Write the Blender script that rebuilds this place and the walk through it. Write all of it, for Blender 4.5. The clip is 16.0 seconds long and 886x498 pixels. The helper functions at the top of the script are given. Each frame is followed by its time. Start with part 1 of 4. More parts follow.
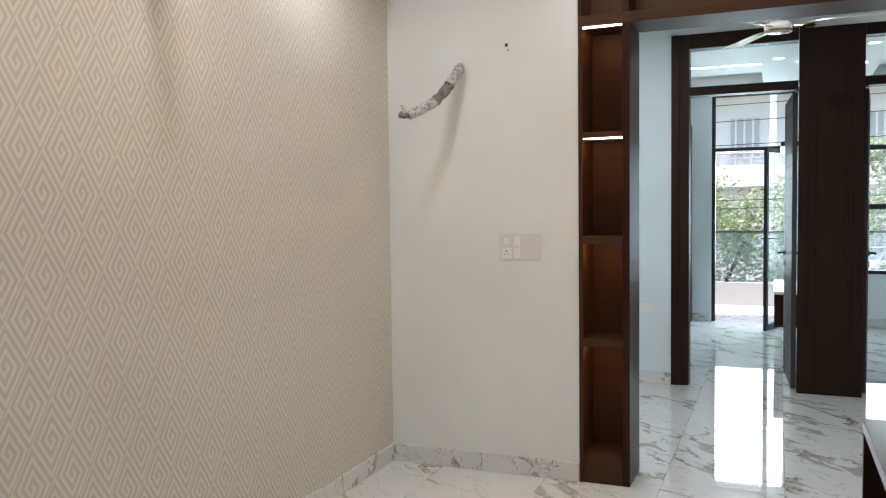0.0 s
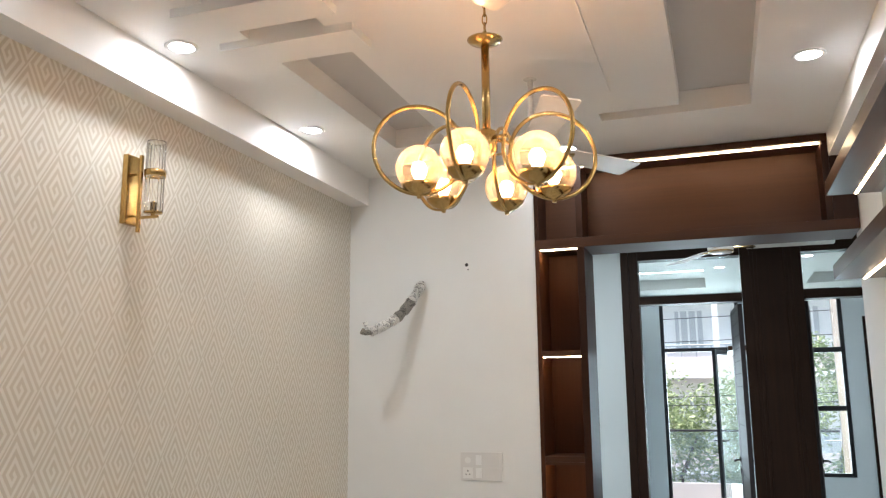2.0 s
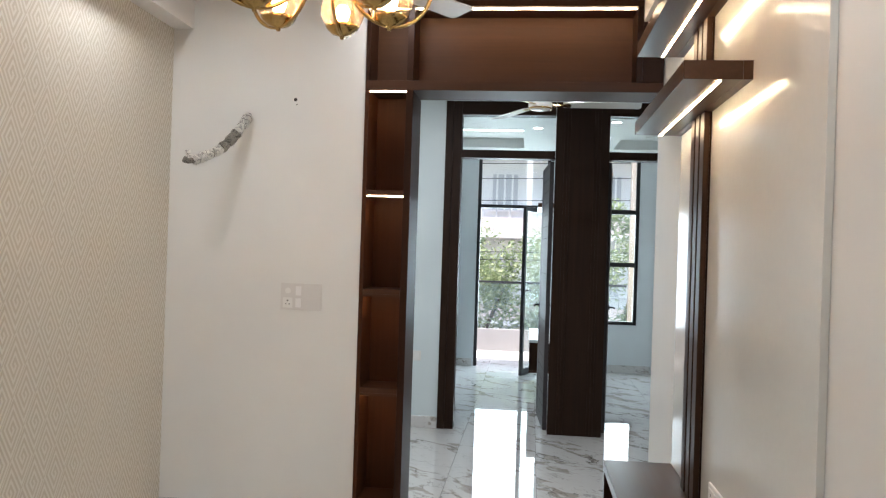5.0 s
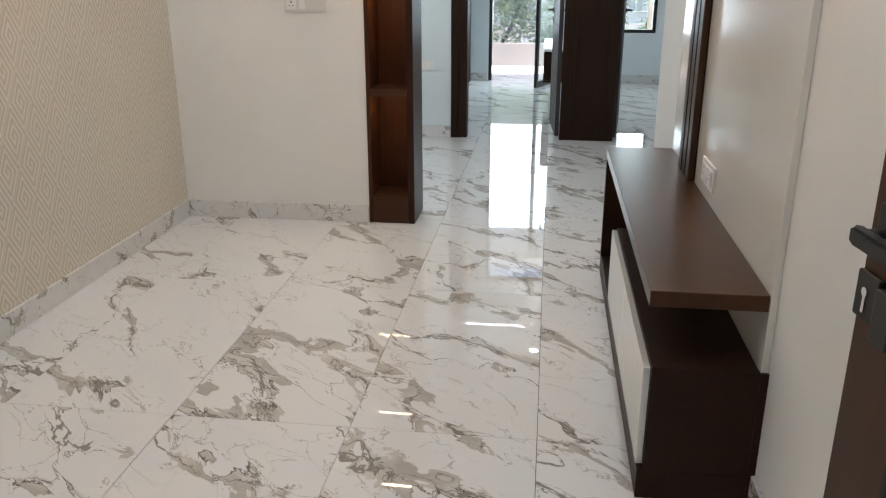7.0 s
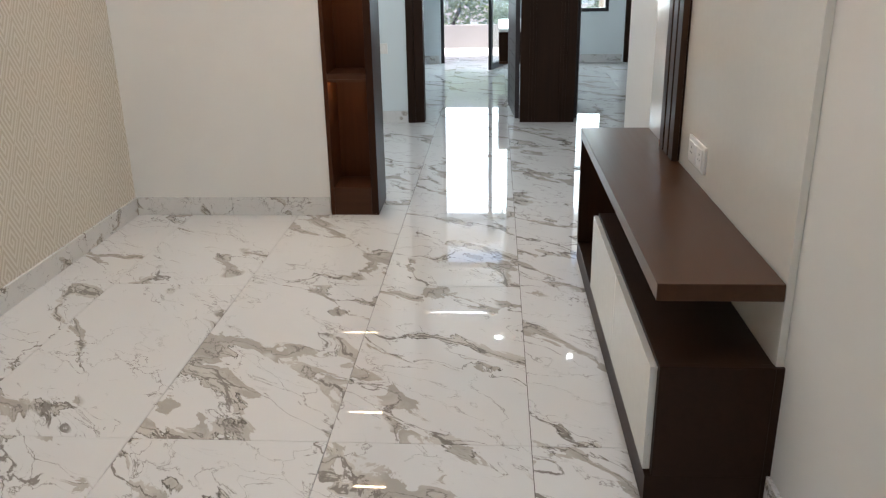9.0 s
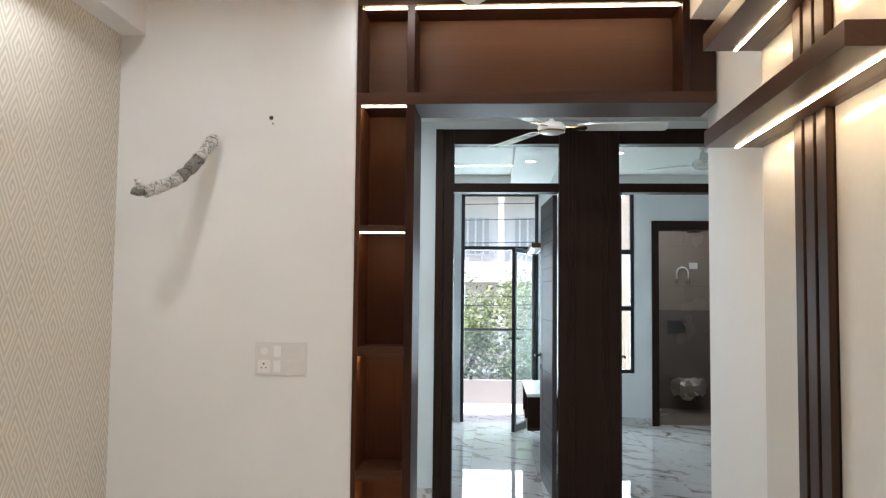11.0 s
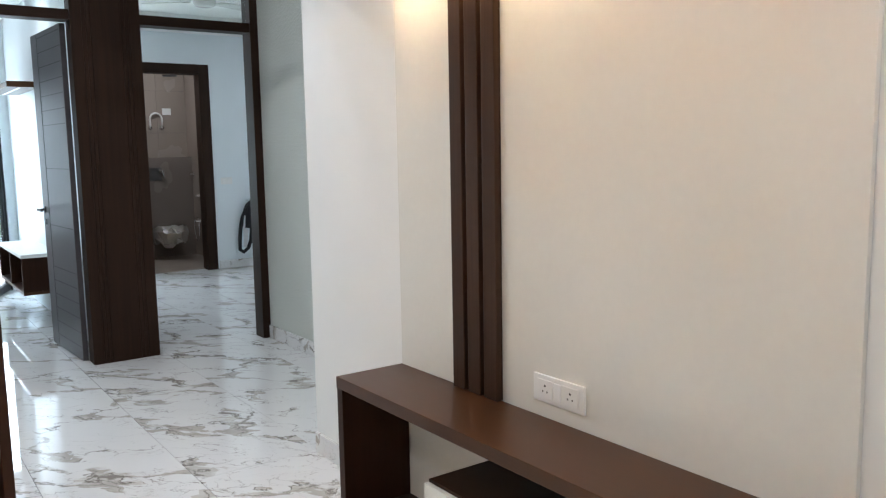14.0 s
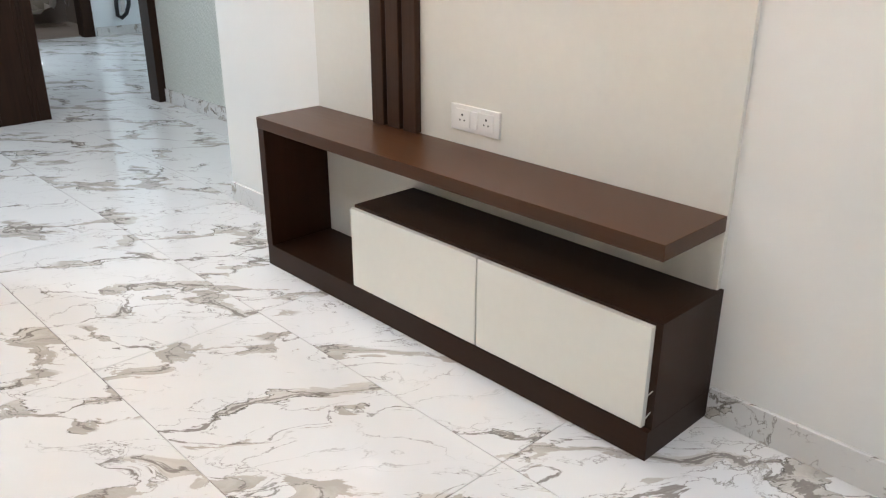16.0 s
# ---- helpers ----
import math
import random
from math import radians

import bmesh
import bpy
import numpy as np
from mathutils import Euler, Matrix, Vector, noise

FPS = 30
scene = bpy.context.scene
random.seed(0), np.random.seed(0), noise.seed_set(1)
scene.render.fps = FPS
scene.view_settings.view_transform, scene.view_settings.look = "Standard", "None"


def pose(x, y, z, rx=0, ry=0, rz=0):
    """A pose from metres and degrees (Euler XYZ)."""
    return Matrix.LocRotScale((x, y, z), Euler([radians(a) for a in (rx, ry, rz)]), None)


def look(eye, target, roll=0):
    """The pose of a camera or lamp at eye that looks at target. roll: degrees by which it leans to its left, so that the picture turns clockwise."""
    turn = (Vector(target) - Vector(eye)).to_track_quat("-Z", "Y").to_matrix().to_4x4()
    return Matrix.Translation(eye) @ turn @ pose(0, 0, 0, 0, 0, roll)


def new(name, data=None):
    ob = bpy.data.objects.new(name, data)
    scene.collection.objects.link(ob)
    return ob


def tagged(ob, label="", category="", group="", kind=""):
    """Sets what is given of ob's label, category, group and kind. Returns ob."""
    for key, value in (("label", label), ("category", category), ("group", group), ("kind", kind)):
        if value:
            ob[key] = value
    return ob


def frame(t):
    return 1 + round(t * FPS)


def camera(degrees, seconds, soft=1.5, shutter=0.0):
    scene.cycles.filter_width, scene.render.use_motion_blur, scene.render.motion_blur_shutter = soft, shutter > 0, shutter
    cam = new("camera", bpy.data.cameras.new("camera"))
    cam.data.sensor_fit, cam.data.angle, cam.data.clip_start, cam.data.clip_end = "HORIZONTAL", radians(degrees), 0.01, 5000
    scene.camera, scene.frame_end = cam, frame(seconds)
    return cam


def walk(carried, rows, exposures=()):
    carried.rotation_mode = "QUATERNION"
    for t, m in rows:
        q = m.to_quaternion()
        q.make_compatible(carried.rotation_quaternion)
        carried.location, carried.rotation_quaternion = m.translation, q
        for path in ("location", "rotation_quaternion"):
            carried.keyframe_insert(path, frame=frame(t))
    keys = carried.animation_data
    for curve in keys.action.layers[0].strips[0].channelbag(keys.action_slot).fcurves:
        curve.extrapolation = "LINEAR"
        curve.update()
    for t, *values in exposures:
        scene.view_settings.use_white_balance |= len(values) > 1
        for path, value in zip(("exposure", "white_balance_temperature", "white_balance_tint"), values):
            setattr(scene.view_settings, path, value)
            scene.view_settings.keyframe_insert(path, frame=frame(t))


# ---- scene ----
cam = camera(57.4, 16.0, soft=1.25)
PATH = [
    (0, (0.076, -0.778, 1.464), (-0.688, 1.068, 1.366), -0.7),
    (0.5, (0.067, -0.798, 1.536), (-0.744, 1.03, 1.525), -1.6),
    (1, (0.072, -0.82, 1.557), (-0.711, 1.015, 1.7), -1.7),
    (1.5, (0.034, -0.829, 1.62), (-0.681, 1.022, 1.865), -0.8),
    (2, (0.028, -0.831, 1.633), (-0.605, 1.032, 1.987), -0.5),
    (2.5, (0.023, -0.837, 1.64), (-0.531, 1.03, 2.098), -0.3),
    (3, (0.015, -0.848, 1.64), (-0.442, 1.033, 2.14), 0.4),
    (3.2, (0.012, -0.849, 1.638), (-0.401, 1.045, 2.129), 0.4),
    (5.3, (0.055, -0.947, 1.507), (-0.156, 1.04, 1.407), 1.8),
    (5.5, (0.071, -0.961, 1.493), (-0.157, 1.018, 1.321), 1.7),
    (6, (0.09, -0.975, 1.453), (-0.162, 0.972, 1.071), 0.9),
    (6.5, (0.109, -0.979, 1.418), (-0.138, 0.933, 0.884), 0.1),
    (7, (0.111, -1.004, 1.391), (-0.131, 0.872, 0.741), -0.0),
    (7.5, (0.105, -1.007, 1.356), (-0.12, 0.816, 0.566), -0.0),
    (8, (0.097, -1.001, 1.334), (-0.126, 0.767, 0.427), -0.5),
    (8.5, (0.065, -0.928, 1.324), (-0.088, 0.877, 0.477), -0.5),
    (9, (0.009, -0.81, 1.352), (-0.117, 1.065, 0.667), -1.0),
    (9.5, (-0.006, -0.611, 1.38), (-0.162, 1.321, 0.888), -1.1),
    (10, (-0.013, -0.429, 1.442), (-0.269, 1.538, 1.192), -0.2),
    (10.2, (-0.037, -0.382, 1.463), (-0.301, 1.592, 1.287), 0.4),
    (12.3, (-0.652, 0.252, 1.583), (0.063, 2.080, 1.969), -2.3),
    (12.5, (-0.696, 0.281, 1.574), (0.200, 2.040, 1.895), -2.1),
    (12.6, (-0.734, 0.274, 1.558), (0.221, 2.009, 1.836), -1.8),
    (13, (-0.823, 0.259, 1.549), (0.316, 1.9, 1.652), -1.1),
    (13.5, (-0.906, 0.192, 1.468), (0.242, 1.827, 1.393), -0.5),
    (14, (-1.002, 0.131, 1.464), (0.154, 1.744, 1.216), -1.0),
    (14.5, (-1.072, 0.105, 1.424), (0.156, 1.631, 1.023), -1.8),
    (15, (-1.153, 0.08, 1.387), (0.14, 1.498, 0.821), -0.9),
    (15.5, (-1.19, 0.061, 1.372), (0.094, 1.444, 0.71), -0.1),
    (16, (-1.211, 0.052, 1.34), (0.064, 1.39, 0.576), 0.1),
]
walk(cam, [(t, look(a, b, r)) for t, a, b, r in PATH], [(0, 1.63, 6380, 12), (3, 1.64, 6380, 12.5), (5.5, 1.59, 6560, 14), (7, 1.60, 6600, 14), (10, 1.67, 6500, 14), (12.5, 1.72, 6620, 14), (13, 1.60, 6800, 15), (13.5, 1.56, 6580, 15.5), (14, 2.04, 6280, 15), (14.5, 2.05, 6300, 15), (15, 2.23, 6250, 14.5), (16, 2.38, 6280, 14.5)])

# light levels
SKY, SUN, DAY = 0.15, 5.0, 20.5
LEDS, BULBS, SPOTS = 21.5, 26.0, 1.64

# ---- world and light ----
world = bpy.data.worlds.new("world")
scene.world = world
world.use_nodes = True
wn = world.node_tree.nodes
sky = wn.new("ShaderNodeTexSky")
sky.sky_type, sky.sun_disc = "NISHITA", False
sky.sun_elevation, sky.sun_rotation = radians(56), radians(252)
world.node_tree.links.new(sky.outputs[0], wn["Background"].inputs[0])
wn["Background"].inputs[1].default_value = SKY


def lamp(name, kind, m, energy, colour, **more):
    data = bpy.data.lights.new(name, kind)
    data.energy, data.color = energy, colour
    for key, value in more.items():
        if key == "size":
            data.size = value
        elif key == "size_y":
            data.shape, data.size_y = "RECTANGLE", value
        elif key == "across":
            data.shape, data.size = "DISK", value
        elif key == "angle":
            data.angle = radians(value)
    ob = new(name, data)
    ob.matrix_world = m
    return ob


lamp("sun", "SUN", look((0, 0, 30), (9, 3, 16)), SUN, (1, 0.95, 0.88), angle=8)
# daylight entering through the two glazed openings at the far end
lamp("daylight_balcony", "AREA", look((-0.2, 10.25, 1.38), (-0.2, 6, 1.38)), DAY, (0.72, 0.91, 1), size=0.92, size_y=1.5)
lamp("daylight_window", "AREA", look((1.085, 10.25, 1.40), (1.085, 6, 1.40)), DAY * 0.5, (0.75, 0.925, 1), size=0.68, size_y=1.45)

# ---- materials ----


class Nodes:
    def __init__(self, name):
        self.mat = bpy.data.materials.new(name)
        self.mat.use_nodes = True
        self.tree = self.mat.node_tree
        self.bsdf = self.tree.nodes["Principled BSDF"]
        self.out = self.tree.nodes["Material Output"]

    def link(self, a, b):
        self.tree.links.new(a, b)

    def value(self, x, socket):
        if hasattr(x, "is_linked"):
            self.link(x, socket)
        else:
            socket.default_value = x

    def math(self, op, a, b=0.0, c=0.0):
        n = self.tree.nodes.new("ShaderNodeMath")
        n.operation = op
        for k, x in enumerate((a, b, c)):
            self.value(x, n.inputs[k])
        return n.outputs[0]

    def coords(self, scale=(1, 1, 1), shift=None):
        c = self.tree.nodes.new("ShaderNodeTexCoord")
        m = self.tree.nodes.new("ShaderNodeMapping")
        m.inputs[3].default_value = scale
        self.link(c.outputs["Object"], m.inputs[0])
        if shift is not None:
            self.link(shift, m.inputs[1])
        return m.outputs[0]

    def noise(self, vec, scale, detail=4.0, rough=0.55, distort=0.0):
        n = self.tree.nodes.new("ShaderNodeTexNoise")
        self.link(vec, n.inputs["Vector"])
        n.inputs["Scale"].default_value, n.inputs["Detail"].default_value = scale, detail
        n.inputs["Roughness"].default_value, n.inputs["Distortion"].default_value = rough, distort
        return n

    def ramp(self, fac, stops):
        n = self.tree.nodes.new("ShaderNodeValToRGB")
        e = n.color_ramp.elements
        while len(e) < len(stops):
            e.new(0.5)
        for k, (p, c) in enumerate(stops):
            e[k].position = p
            e[k].color = (*c, 1) if hasattr(c, "__len__") else (c, c, c, 1)
        self.value(fac, n.inputs[0])
        return n.outputs[0]

    def mix(self, fac, a, b):
        n = self.tree.nodes.new("ShaderNodeMix")
        n.data_type = "RGBA"
        self.value(fac, n.inputs[0])
        for x, k in ((a, 6), (b, 7)):
            if hasattr(x, "is_linked"):
                self.link(x, n.inputs[k])
            else:
                n.inputs[k].default_value = (*x, 1)
        return n.outputs[2]

    def bump(self, height, strength, distance=0.01):
        n = self.tree.nodes.new("ShaderNodeBump")
        n.inputs["Strength"].default_value, n.inputs["Distance"].default_value = strength, distance
        self.link(height, n.inputs["Height"])
        self.link(n.outputs[0], self.bsdf.inputs["Normal"])

    def base(self, colour, rough, metal=0.0):
        if hasattr(colour, "is_linked"):
            self.link(colour, self.bsdf.inputs["Base Color"])
        else:
            self.bsdf.inputs["Base Color"].default_value = (*colour, 1)
        self.value(rough, self.bsdf.inputs["Roughness"])
        self.bsdf.inputs["Metallic"].default_value = metal


def paint(name, colour, rough=0.55, vary=0.03, grain=0.04):
    """Rolled wall paint: faint patches and an orange-peel relief."""
    k = Nodes(name)
    v = k.coords()
    big = k.noise(v, 1.3, 3).outputs[0]
    dark = tuple(c * (1 - vary * 2) for c in colour)
    k.base(k.mix(k.ramp(big, [(0.3, 0.0), (0.7, 1.0)]), dark, colour), k.math("ADD", k.math("MULTIPLY", big, 0.15), rough - 0.07))
    k.bump(k.noise(v, 260, 2).outputs[0], grain, 0.002)
    return k.mat


def wood(name, dark, light, rough, axis, fine=1.0):
    """Laminate with straight grain along one axis (0 x, 1 y, 2 z)."""
    k = Nodes(name)
    scale = [38 * fine] * 3
    scale[axis] = 1.1
    info = k.tree.nodes.new("ShaderNodeObjectInfo")
    v = k.coords(tuple(scale), info.outputs["Random"])
    g = k.noise(v, 1.0, 5, 0.62, 0.6).outputs[0]
    flow = k.noise(k.coords((3, 3, 3)), 0.8, 2).outputs[0]
    t = k.ramp(k.math("ADD", k.math("MULTIPLY", g, 0.75), k.math("MULTIPLY", flow, 0.25)), [(0.2, 0.0), (0.8, 1.0)])
    k.base(k.mix(t, dark, light), k.math("ADD", k.math("MULTIPLY", g, 0.10), rough - 0.05))
    k.bump(g, 0.025, 0.002)
    k.bsdf.inputs["Specular IOR Level"].default_value = 0.16
    return k.mat


def marble(name, per_piece, dense=1.0):
    """Polished porcelain: white ground, thin crackled grey-brown veins and taupe flakes along them."""
    k = Nodes(name)
    info = k.tree.nodes.new("ShaderNodeObjectInfo")
    comb = k.tree.nodes.new("ShaderNodeCombineXYZ")
    k.link(k.math("MULTIPLY", info.outputs["Random"], 37.0), comb.inputs[0])
    k.link(k.math("MULTIPLY", info.outputs["Random"], 91.0), comb.inputs[1])
    comb.inputs[2].default_value = 0.4
    v = k.coords((dense, dense, dense), comb.outputs[0] if per_piece else None)
    turn = k.tree.nodes.new("ShaderNodeMapping")
    turn.inputs[2].default_value = (0, 0, 0.73)
    k.link(v, turn.inputs[0])
    squash = k.tree.nodes.new("ShaderNodeMapping")
    squash.inputs[3].default_value = (0.55, 1.15, 1.0)
    k.link(turn.outputs[0], squash.inputs[0])
    v = squash.outputs[0]

    def pushed(vec, scale, detail, amount):
        w = k.noise(vec, scale, detail, 0.6)
        sub = k.tree.nodes.new("ShaderNodeVectorMath")
        sub.operation = "SUBTRACT"
        k.link(w.outputs[1], sub.inputs[0])
        sub.inputs[1].default_value = (0.5, 0.5, 0.5)
        add = k.tree.nodes.new("ShaderNodeVectorMath")
        add.operation = "MULTIPLY_ADD"
        k.link(sub.outputs[0], add.inputs[0])
        add.inputs[1].default_value = (amount, amount, amount)
        k.link(vec, add.inputs[2])
        return add.outputs[0]
    wv = pushed(pushed(v, 2.0, 3, 0.55), 19.0, 7, 0.11)

    def cells(scale, feature):
        n = k.tree.nodes.new("ShaderNodeTexVoronoi")
        n.feature = feature
        n.inputs["Scale"].default_value = scale
        k.link(wv, n.inputs["Vector"])
        return n
    zone = k.noise(v, 1.9, 3, 0.6, 0.3).outputs[0]
    zone2 = k.noise(wv, 6.0, 4, 0.6).outputs[0]
    zone3 = k.noise(pushed(v, 14.0, 6, 0.15), 4.0, 2, 0.5).outputs[0]
    zone4 = k.noise(v, 3.4, 4, 0.6).outputs[0]
    d1 = cells(2.1, "DISTANCE_TO_EDGE").outputs["Distance"]
    d2 = cells(8.0, "DISTANCE_TO_EDGE").outputs["Distance"]
    d3 = cells(4.3, "DISTANCE_TO_EDGE").outputs["Distance"]
    here = k.ramp(zone, [(0.45, 0.0), (0.47, 1.0)])
    # broad taupe patches strung along the main veins, edged by a darker hairline
    width = k.math("MULTIPLY", k.ramp(zone3, [(0.56, 0.0), (0.66, 1.0)]), 0.09)
    inside = k.math("ADD", k.math("SUBTRACT", d1, width), 0.20)
    broad = k.math("MULTIPLY", here, k.ramp(width, [(0.004, 0.0), (0.012, 1.0)]))
    patch = k.math("MULTIPLY", k.ramp(inside, [(0.196, 1.0), (0.202, 0.0)]), broad)
    rim = k.math("MULTIPLY", k.ramp(k.math("ABSOLUTE", k.math("SUBTRACT", inside, 0.198)), [(0.003, 1.0), (0.010, 0.0)]), broad)
    rim = k.math("MULTIPLY", rim, k.ramp(zone2, [(0.44, 0.0), (0.50, 1.0)]))
    fine = k.math("MULTIPLY", k.ramp(zone2, [(0.48, 0.0), (0.58, 1.0)]), 0.011)
    main = k.math("MULTIPLY", k.ramp(k.math("SUBTRACT", d1, fine), [(0.001, 1.0), (0.007, 0.0)]), here)
    near = k.ramp(k.math("ADD", d1, k.math("MULTIPLY", zone2, 0.10)), [(0.103, 1.0), (0.107, 0.0)])
    wide = k.ramp(d1, [(0.10, 1.0), (0.30, 0.30)])
    crack = k.math("MULTIPLY", k.math("MULTIPLY", k.ramp(d2, [(0.003, 1.0), (0.020, 0.0)]), k.ramp(zone2, [(0.49, 0.0), (0.55, 1.0)])), k.math("MULTIPLY", wide, 0.85))
    # long thin branching veins across the white ground
    thin = k.math("MULTIPLY", k.ramp(d3, [(0.001, 1.0), (0.008, 0.0)]), k.ramp(zone4, [(0.46, 0.0), (0.58, 0.92)]))
    sep = k.tree.nodes.new("ShaderNodeSeparateColor")
    k.link(cells(8.0, "F1").outputs["Color"], sep.inputs[0])
    flake = k.math("MULTIPLY", k.math("MULTIPLY", k.math("GREATER_THAN", sep.outputs[0], 0.55), near), here)
    ground = k.mix(k.noise(v, 3.0, 5).outputs[0], (0.72, 0.715, 0.70), (0.66, 0.652, 0.637))
    fill = k.mix(k.ramp(zone2, [(0.40, 0.0), (0.60, 1.0)]), (0.38, 0.345, 0.30), (0.56, 0.525, 0.475))
    c = k.mix(k.math("MULTIPLY", k.math("MAXIMUM", flake, patch), 0.88), ground, fill)
    c = k.mix(thin, c, (0.27, 0.25, 0.23))
    c = k.mix(k.math("MULTIPLY", main, 0.9), c, k.mix(zone2, (0.10, 0.088, 0.076), (0.30, 0.27, 0.24)))
    c = k.mix(rim, c, (0.11, 0.095, 0.080))
    c = k.mix(crack, c, (0.20, 0.18, 0.155))
    k.base(c, k.math("ADD", k.math("MULTIPLY", zone2, 0.02), 0.012))
    k.bsdf.inputs["IOR"].default_value = 1.55
    k.bump(k.noise(v, 9.0, 2).outputs[0], 0.006, 0.003)
    return k.mat


def wallpaper(name, ground_a, ground_b, bar, across, lozenge, tall):
    """Embossed paper: tall lozenges, each filled with a key of nested slanted bars."""
    k = Nodes(name)
    c = k.tree.nodes.new("ShaderNodeTexCoord")
    s = k.tree.nodes.new("ShaderNodeSeparateXYZ")
    k.link(c.outputs["Object"], s.inputs[0])
    u = k.math("DIVIDE", k.math("ADD", s.outputs[across], -1.197), lozenge)
    w = k.math("DIVIDE", k.math("ADD", s.outputs[2], -1.66), tall)
    fa, fb = k.math("FRACT", k.math("ADD", u, w)), k.math("FRACT", k.math("SUBTRACT", u, w))
    # a square spiral in each lozenge: two families of nested half squares, half a turn out of step
    low = k.math("LESS_THAN", fb, 0.5)
    da = k.math("ABSOLUTE", k.math("SUBTRACT", k.math("SUBTRACT", fa, 0.46), k.math("MULTIPLY", low, 1 / 12)))
    db = k.math("ABSOLUTE", k.math("SUBTRACT", fb, 0.5))
    wave = k.math("FRACT", k.math("MULTIPLY", k.math("MAXIMUM", da, db), 6.0))
    wave = k.math("FRACT", k.math("ADD", wave, k.math("MULTIPLY", low, 0.5)))
    tri = k.math("ABSOLUTE", k.math("SUBTRACT", wave, 0.5))
    line = k.ramp(tri, [(0.19, 1.0), (0.29, 0.0)])
    v = k.coords()
    wear = k.noise(v, 1.6, 3).outputs[0]
    col = k.mix(k.math("MULTIPLY", line, 0.75), k.mix(wear, ground_a, ground_b), bar)
    weave = k.noise(v, 420, 2).outputs[0]
    k.base(col, k.math("SUBTRACT", 0.66, k.math("MULTIPLY", line, 0.10)))
    k.bump(k.math("ADD", line, k.math("MULTIPLY", weave, 0.35)), 0.35, 0.0015)
    return k.mat


def plain(name, colour, rough, metal=0.0, scratch=0.06):
    k = Nodes(name)
    n = k.noise(k.coords(), 35, 4).outputs[0]
    dark = tuple(c * (1 - scratch * 2.5) for c in colour)
    k.base(k.mix(n, dark, colour), k.math("ADD", k.math("MULTIPLY", n, scratch * 2), max(0.02, rough - scratch)), metal)
    return k.mat


def glow(name, colour, strength):
    k = Nodes(name)
    e = k.tree.nodes.new("ShaderNodeEmission")
    e.inputs[0].default_value, e.inputs[1].default_value = (*colour, 1), strength
    k.link(e.outputs[0], k.out.inputs[0])
    return k.mat


def clear(name, tint, share, rough=0.02, haze=0.0):
    """Thin glass: mostly see-through, with a sharp coat of reflection and a thin milky haze."""
    k = Nodes(name)
    t = k.tree.nodes.new("ShaderNodeBsdfTransparent")
    t.inputs[0].default_value = (*tint, 1)
    g = k.tree.nodes.new("ShaderNodeBsdfGlossy")
    g.inputs["Roughness"].default_value = rough
    f = k.tree.nodes.new("ShaderNodeFresnel")
    f.inputs[0].default_value = 1.45
    m = k.tree.nodes.new("ShaderNodeMixShader")
    k.link(k.math("MULTIPLY", f.outputs[0], share), m.inputs[0])
    k.link(t.outputs[0], m.inputs[1])
    k.link(g.outputs[0], m.inputs[2])
    last = m
    if haze:
        s = k.tree.nodes.new("ShaderNodeBsdfTranslucent")
        s.inputs[0].default_value = (0.85, 0.88, 0.87, 1)
        last = k.tree.nodes.new("ShaderNodeMixShader")
        k.link(k.ramp(k.noise(k.coords(), 5.0, 5, 0.6).outputs[0], [(0.3, haze * 0.7), (0.7, haze * 1.3)]), last.inputs[0])
        k.link(m.outputs[0], last.inputs[1])
        k.link(s.outputs[0], last.inputs[2])
    k.link(last.outputs[0], k.out.inputs[0])
    return k.mat


def lustre(name):
    """Smoked amber glass with a milky bloom that thickens towards the crown."""
    k = Nodes(name)
    t = k.tree.nodes.new("ShaderNodeBsdfTransparent")
    t.inputs[0].default_value = (0.95, 0.86, 0.72, 1)
    s = k.tree.nodes.new("ShaderNodeBsdfTranslucent")
    s.inputs[0].default_value = (1.0, 0.86, 0.66, 1)
    g = k.tree.nodes.new("ShaderNodeBsdfGlossy")
    g.inputs["Roughness"].default_value = 0.04
    dimple = k.tree.nodes.new("ShaderNodeBump")
    dimple.inputs["Strength"].default_value, dimple.inputs["Distance"].default_value = 0.6, 0.01
    k.link(k.noise(k.coords(), 55, 2, 0.4).outputs[0], dimple.inputs["Height"])
    k.link(dimple.outputs[0], g.inputs["Normal"])
    f = k.tree.nodes.new("ShaderNodeFresnel")
    f.inputs[0].default_value = 1.4
    c = k.tree.nodes.new("ShaderNodeTexCoord")
    sep = k.tree.nodes.new("ShaderNodeSeparateXYZ")
    k.link(c.outputs["Generated"], sep.inputs[0])
    m = k.tree.nodes.new("ShaderNodeMixShader")
    k.link(k.ramp(sep.outputs[2], [(0.20, 0.03), (1.0, 0.24)]), m.inputs[0])
    k.link(t.outputs[0], m.inputs[1])
    k.link(s.outputs[0], m.inputs[2])
    m2 = k.tree.nodes.new("ShaderNodeMixShader")
    k.link(k.math("MULTIPLY", f.outputs[0], 0.8), m2.inputs[0])
    k.link(m.outputs[0], m2.inputs[1])
    k.link(g.outputs[0], m2.inputs[2])
    k.link(m2.outputs[0], k.out.inputs[0])
    return k.mat


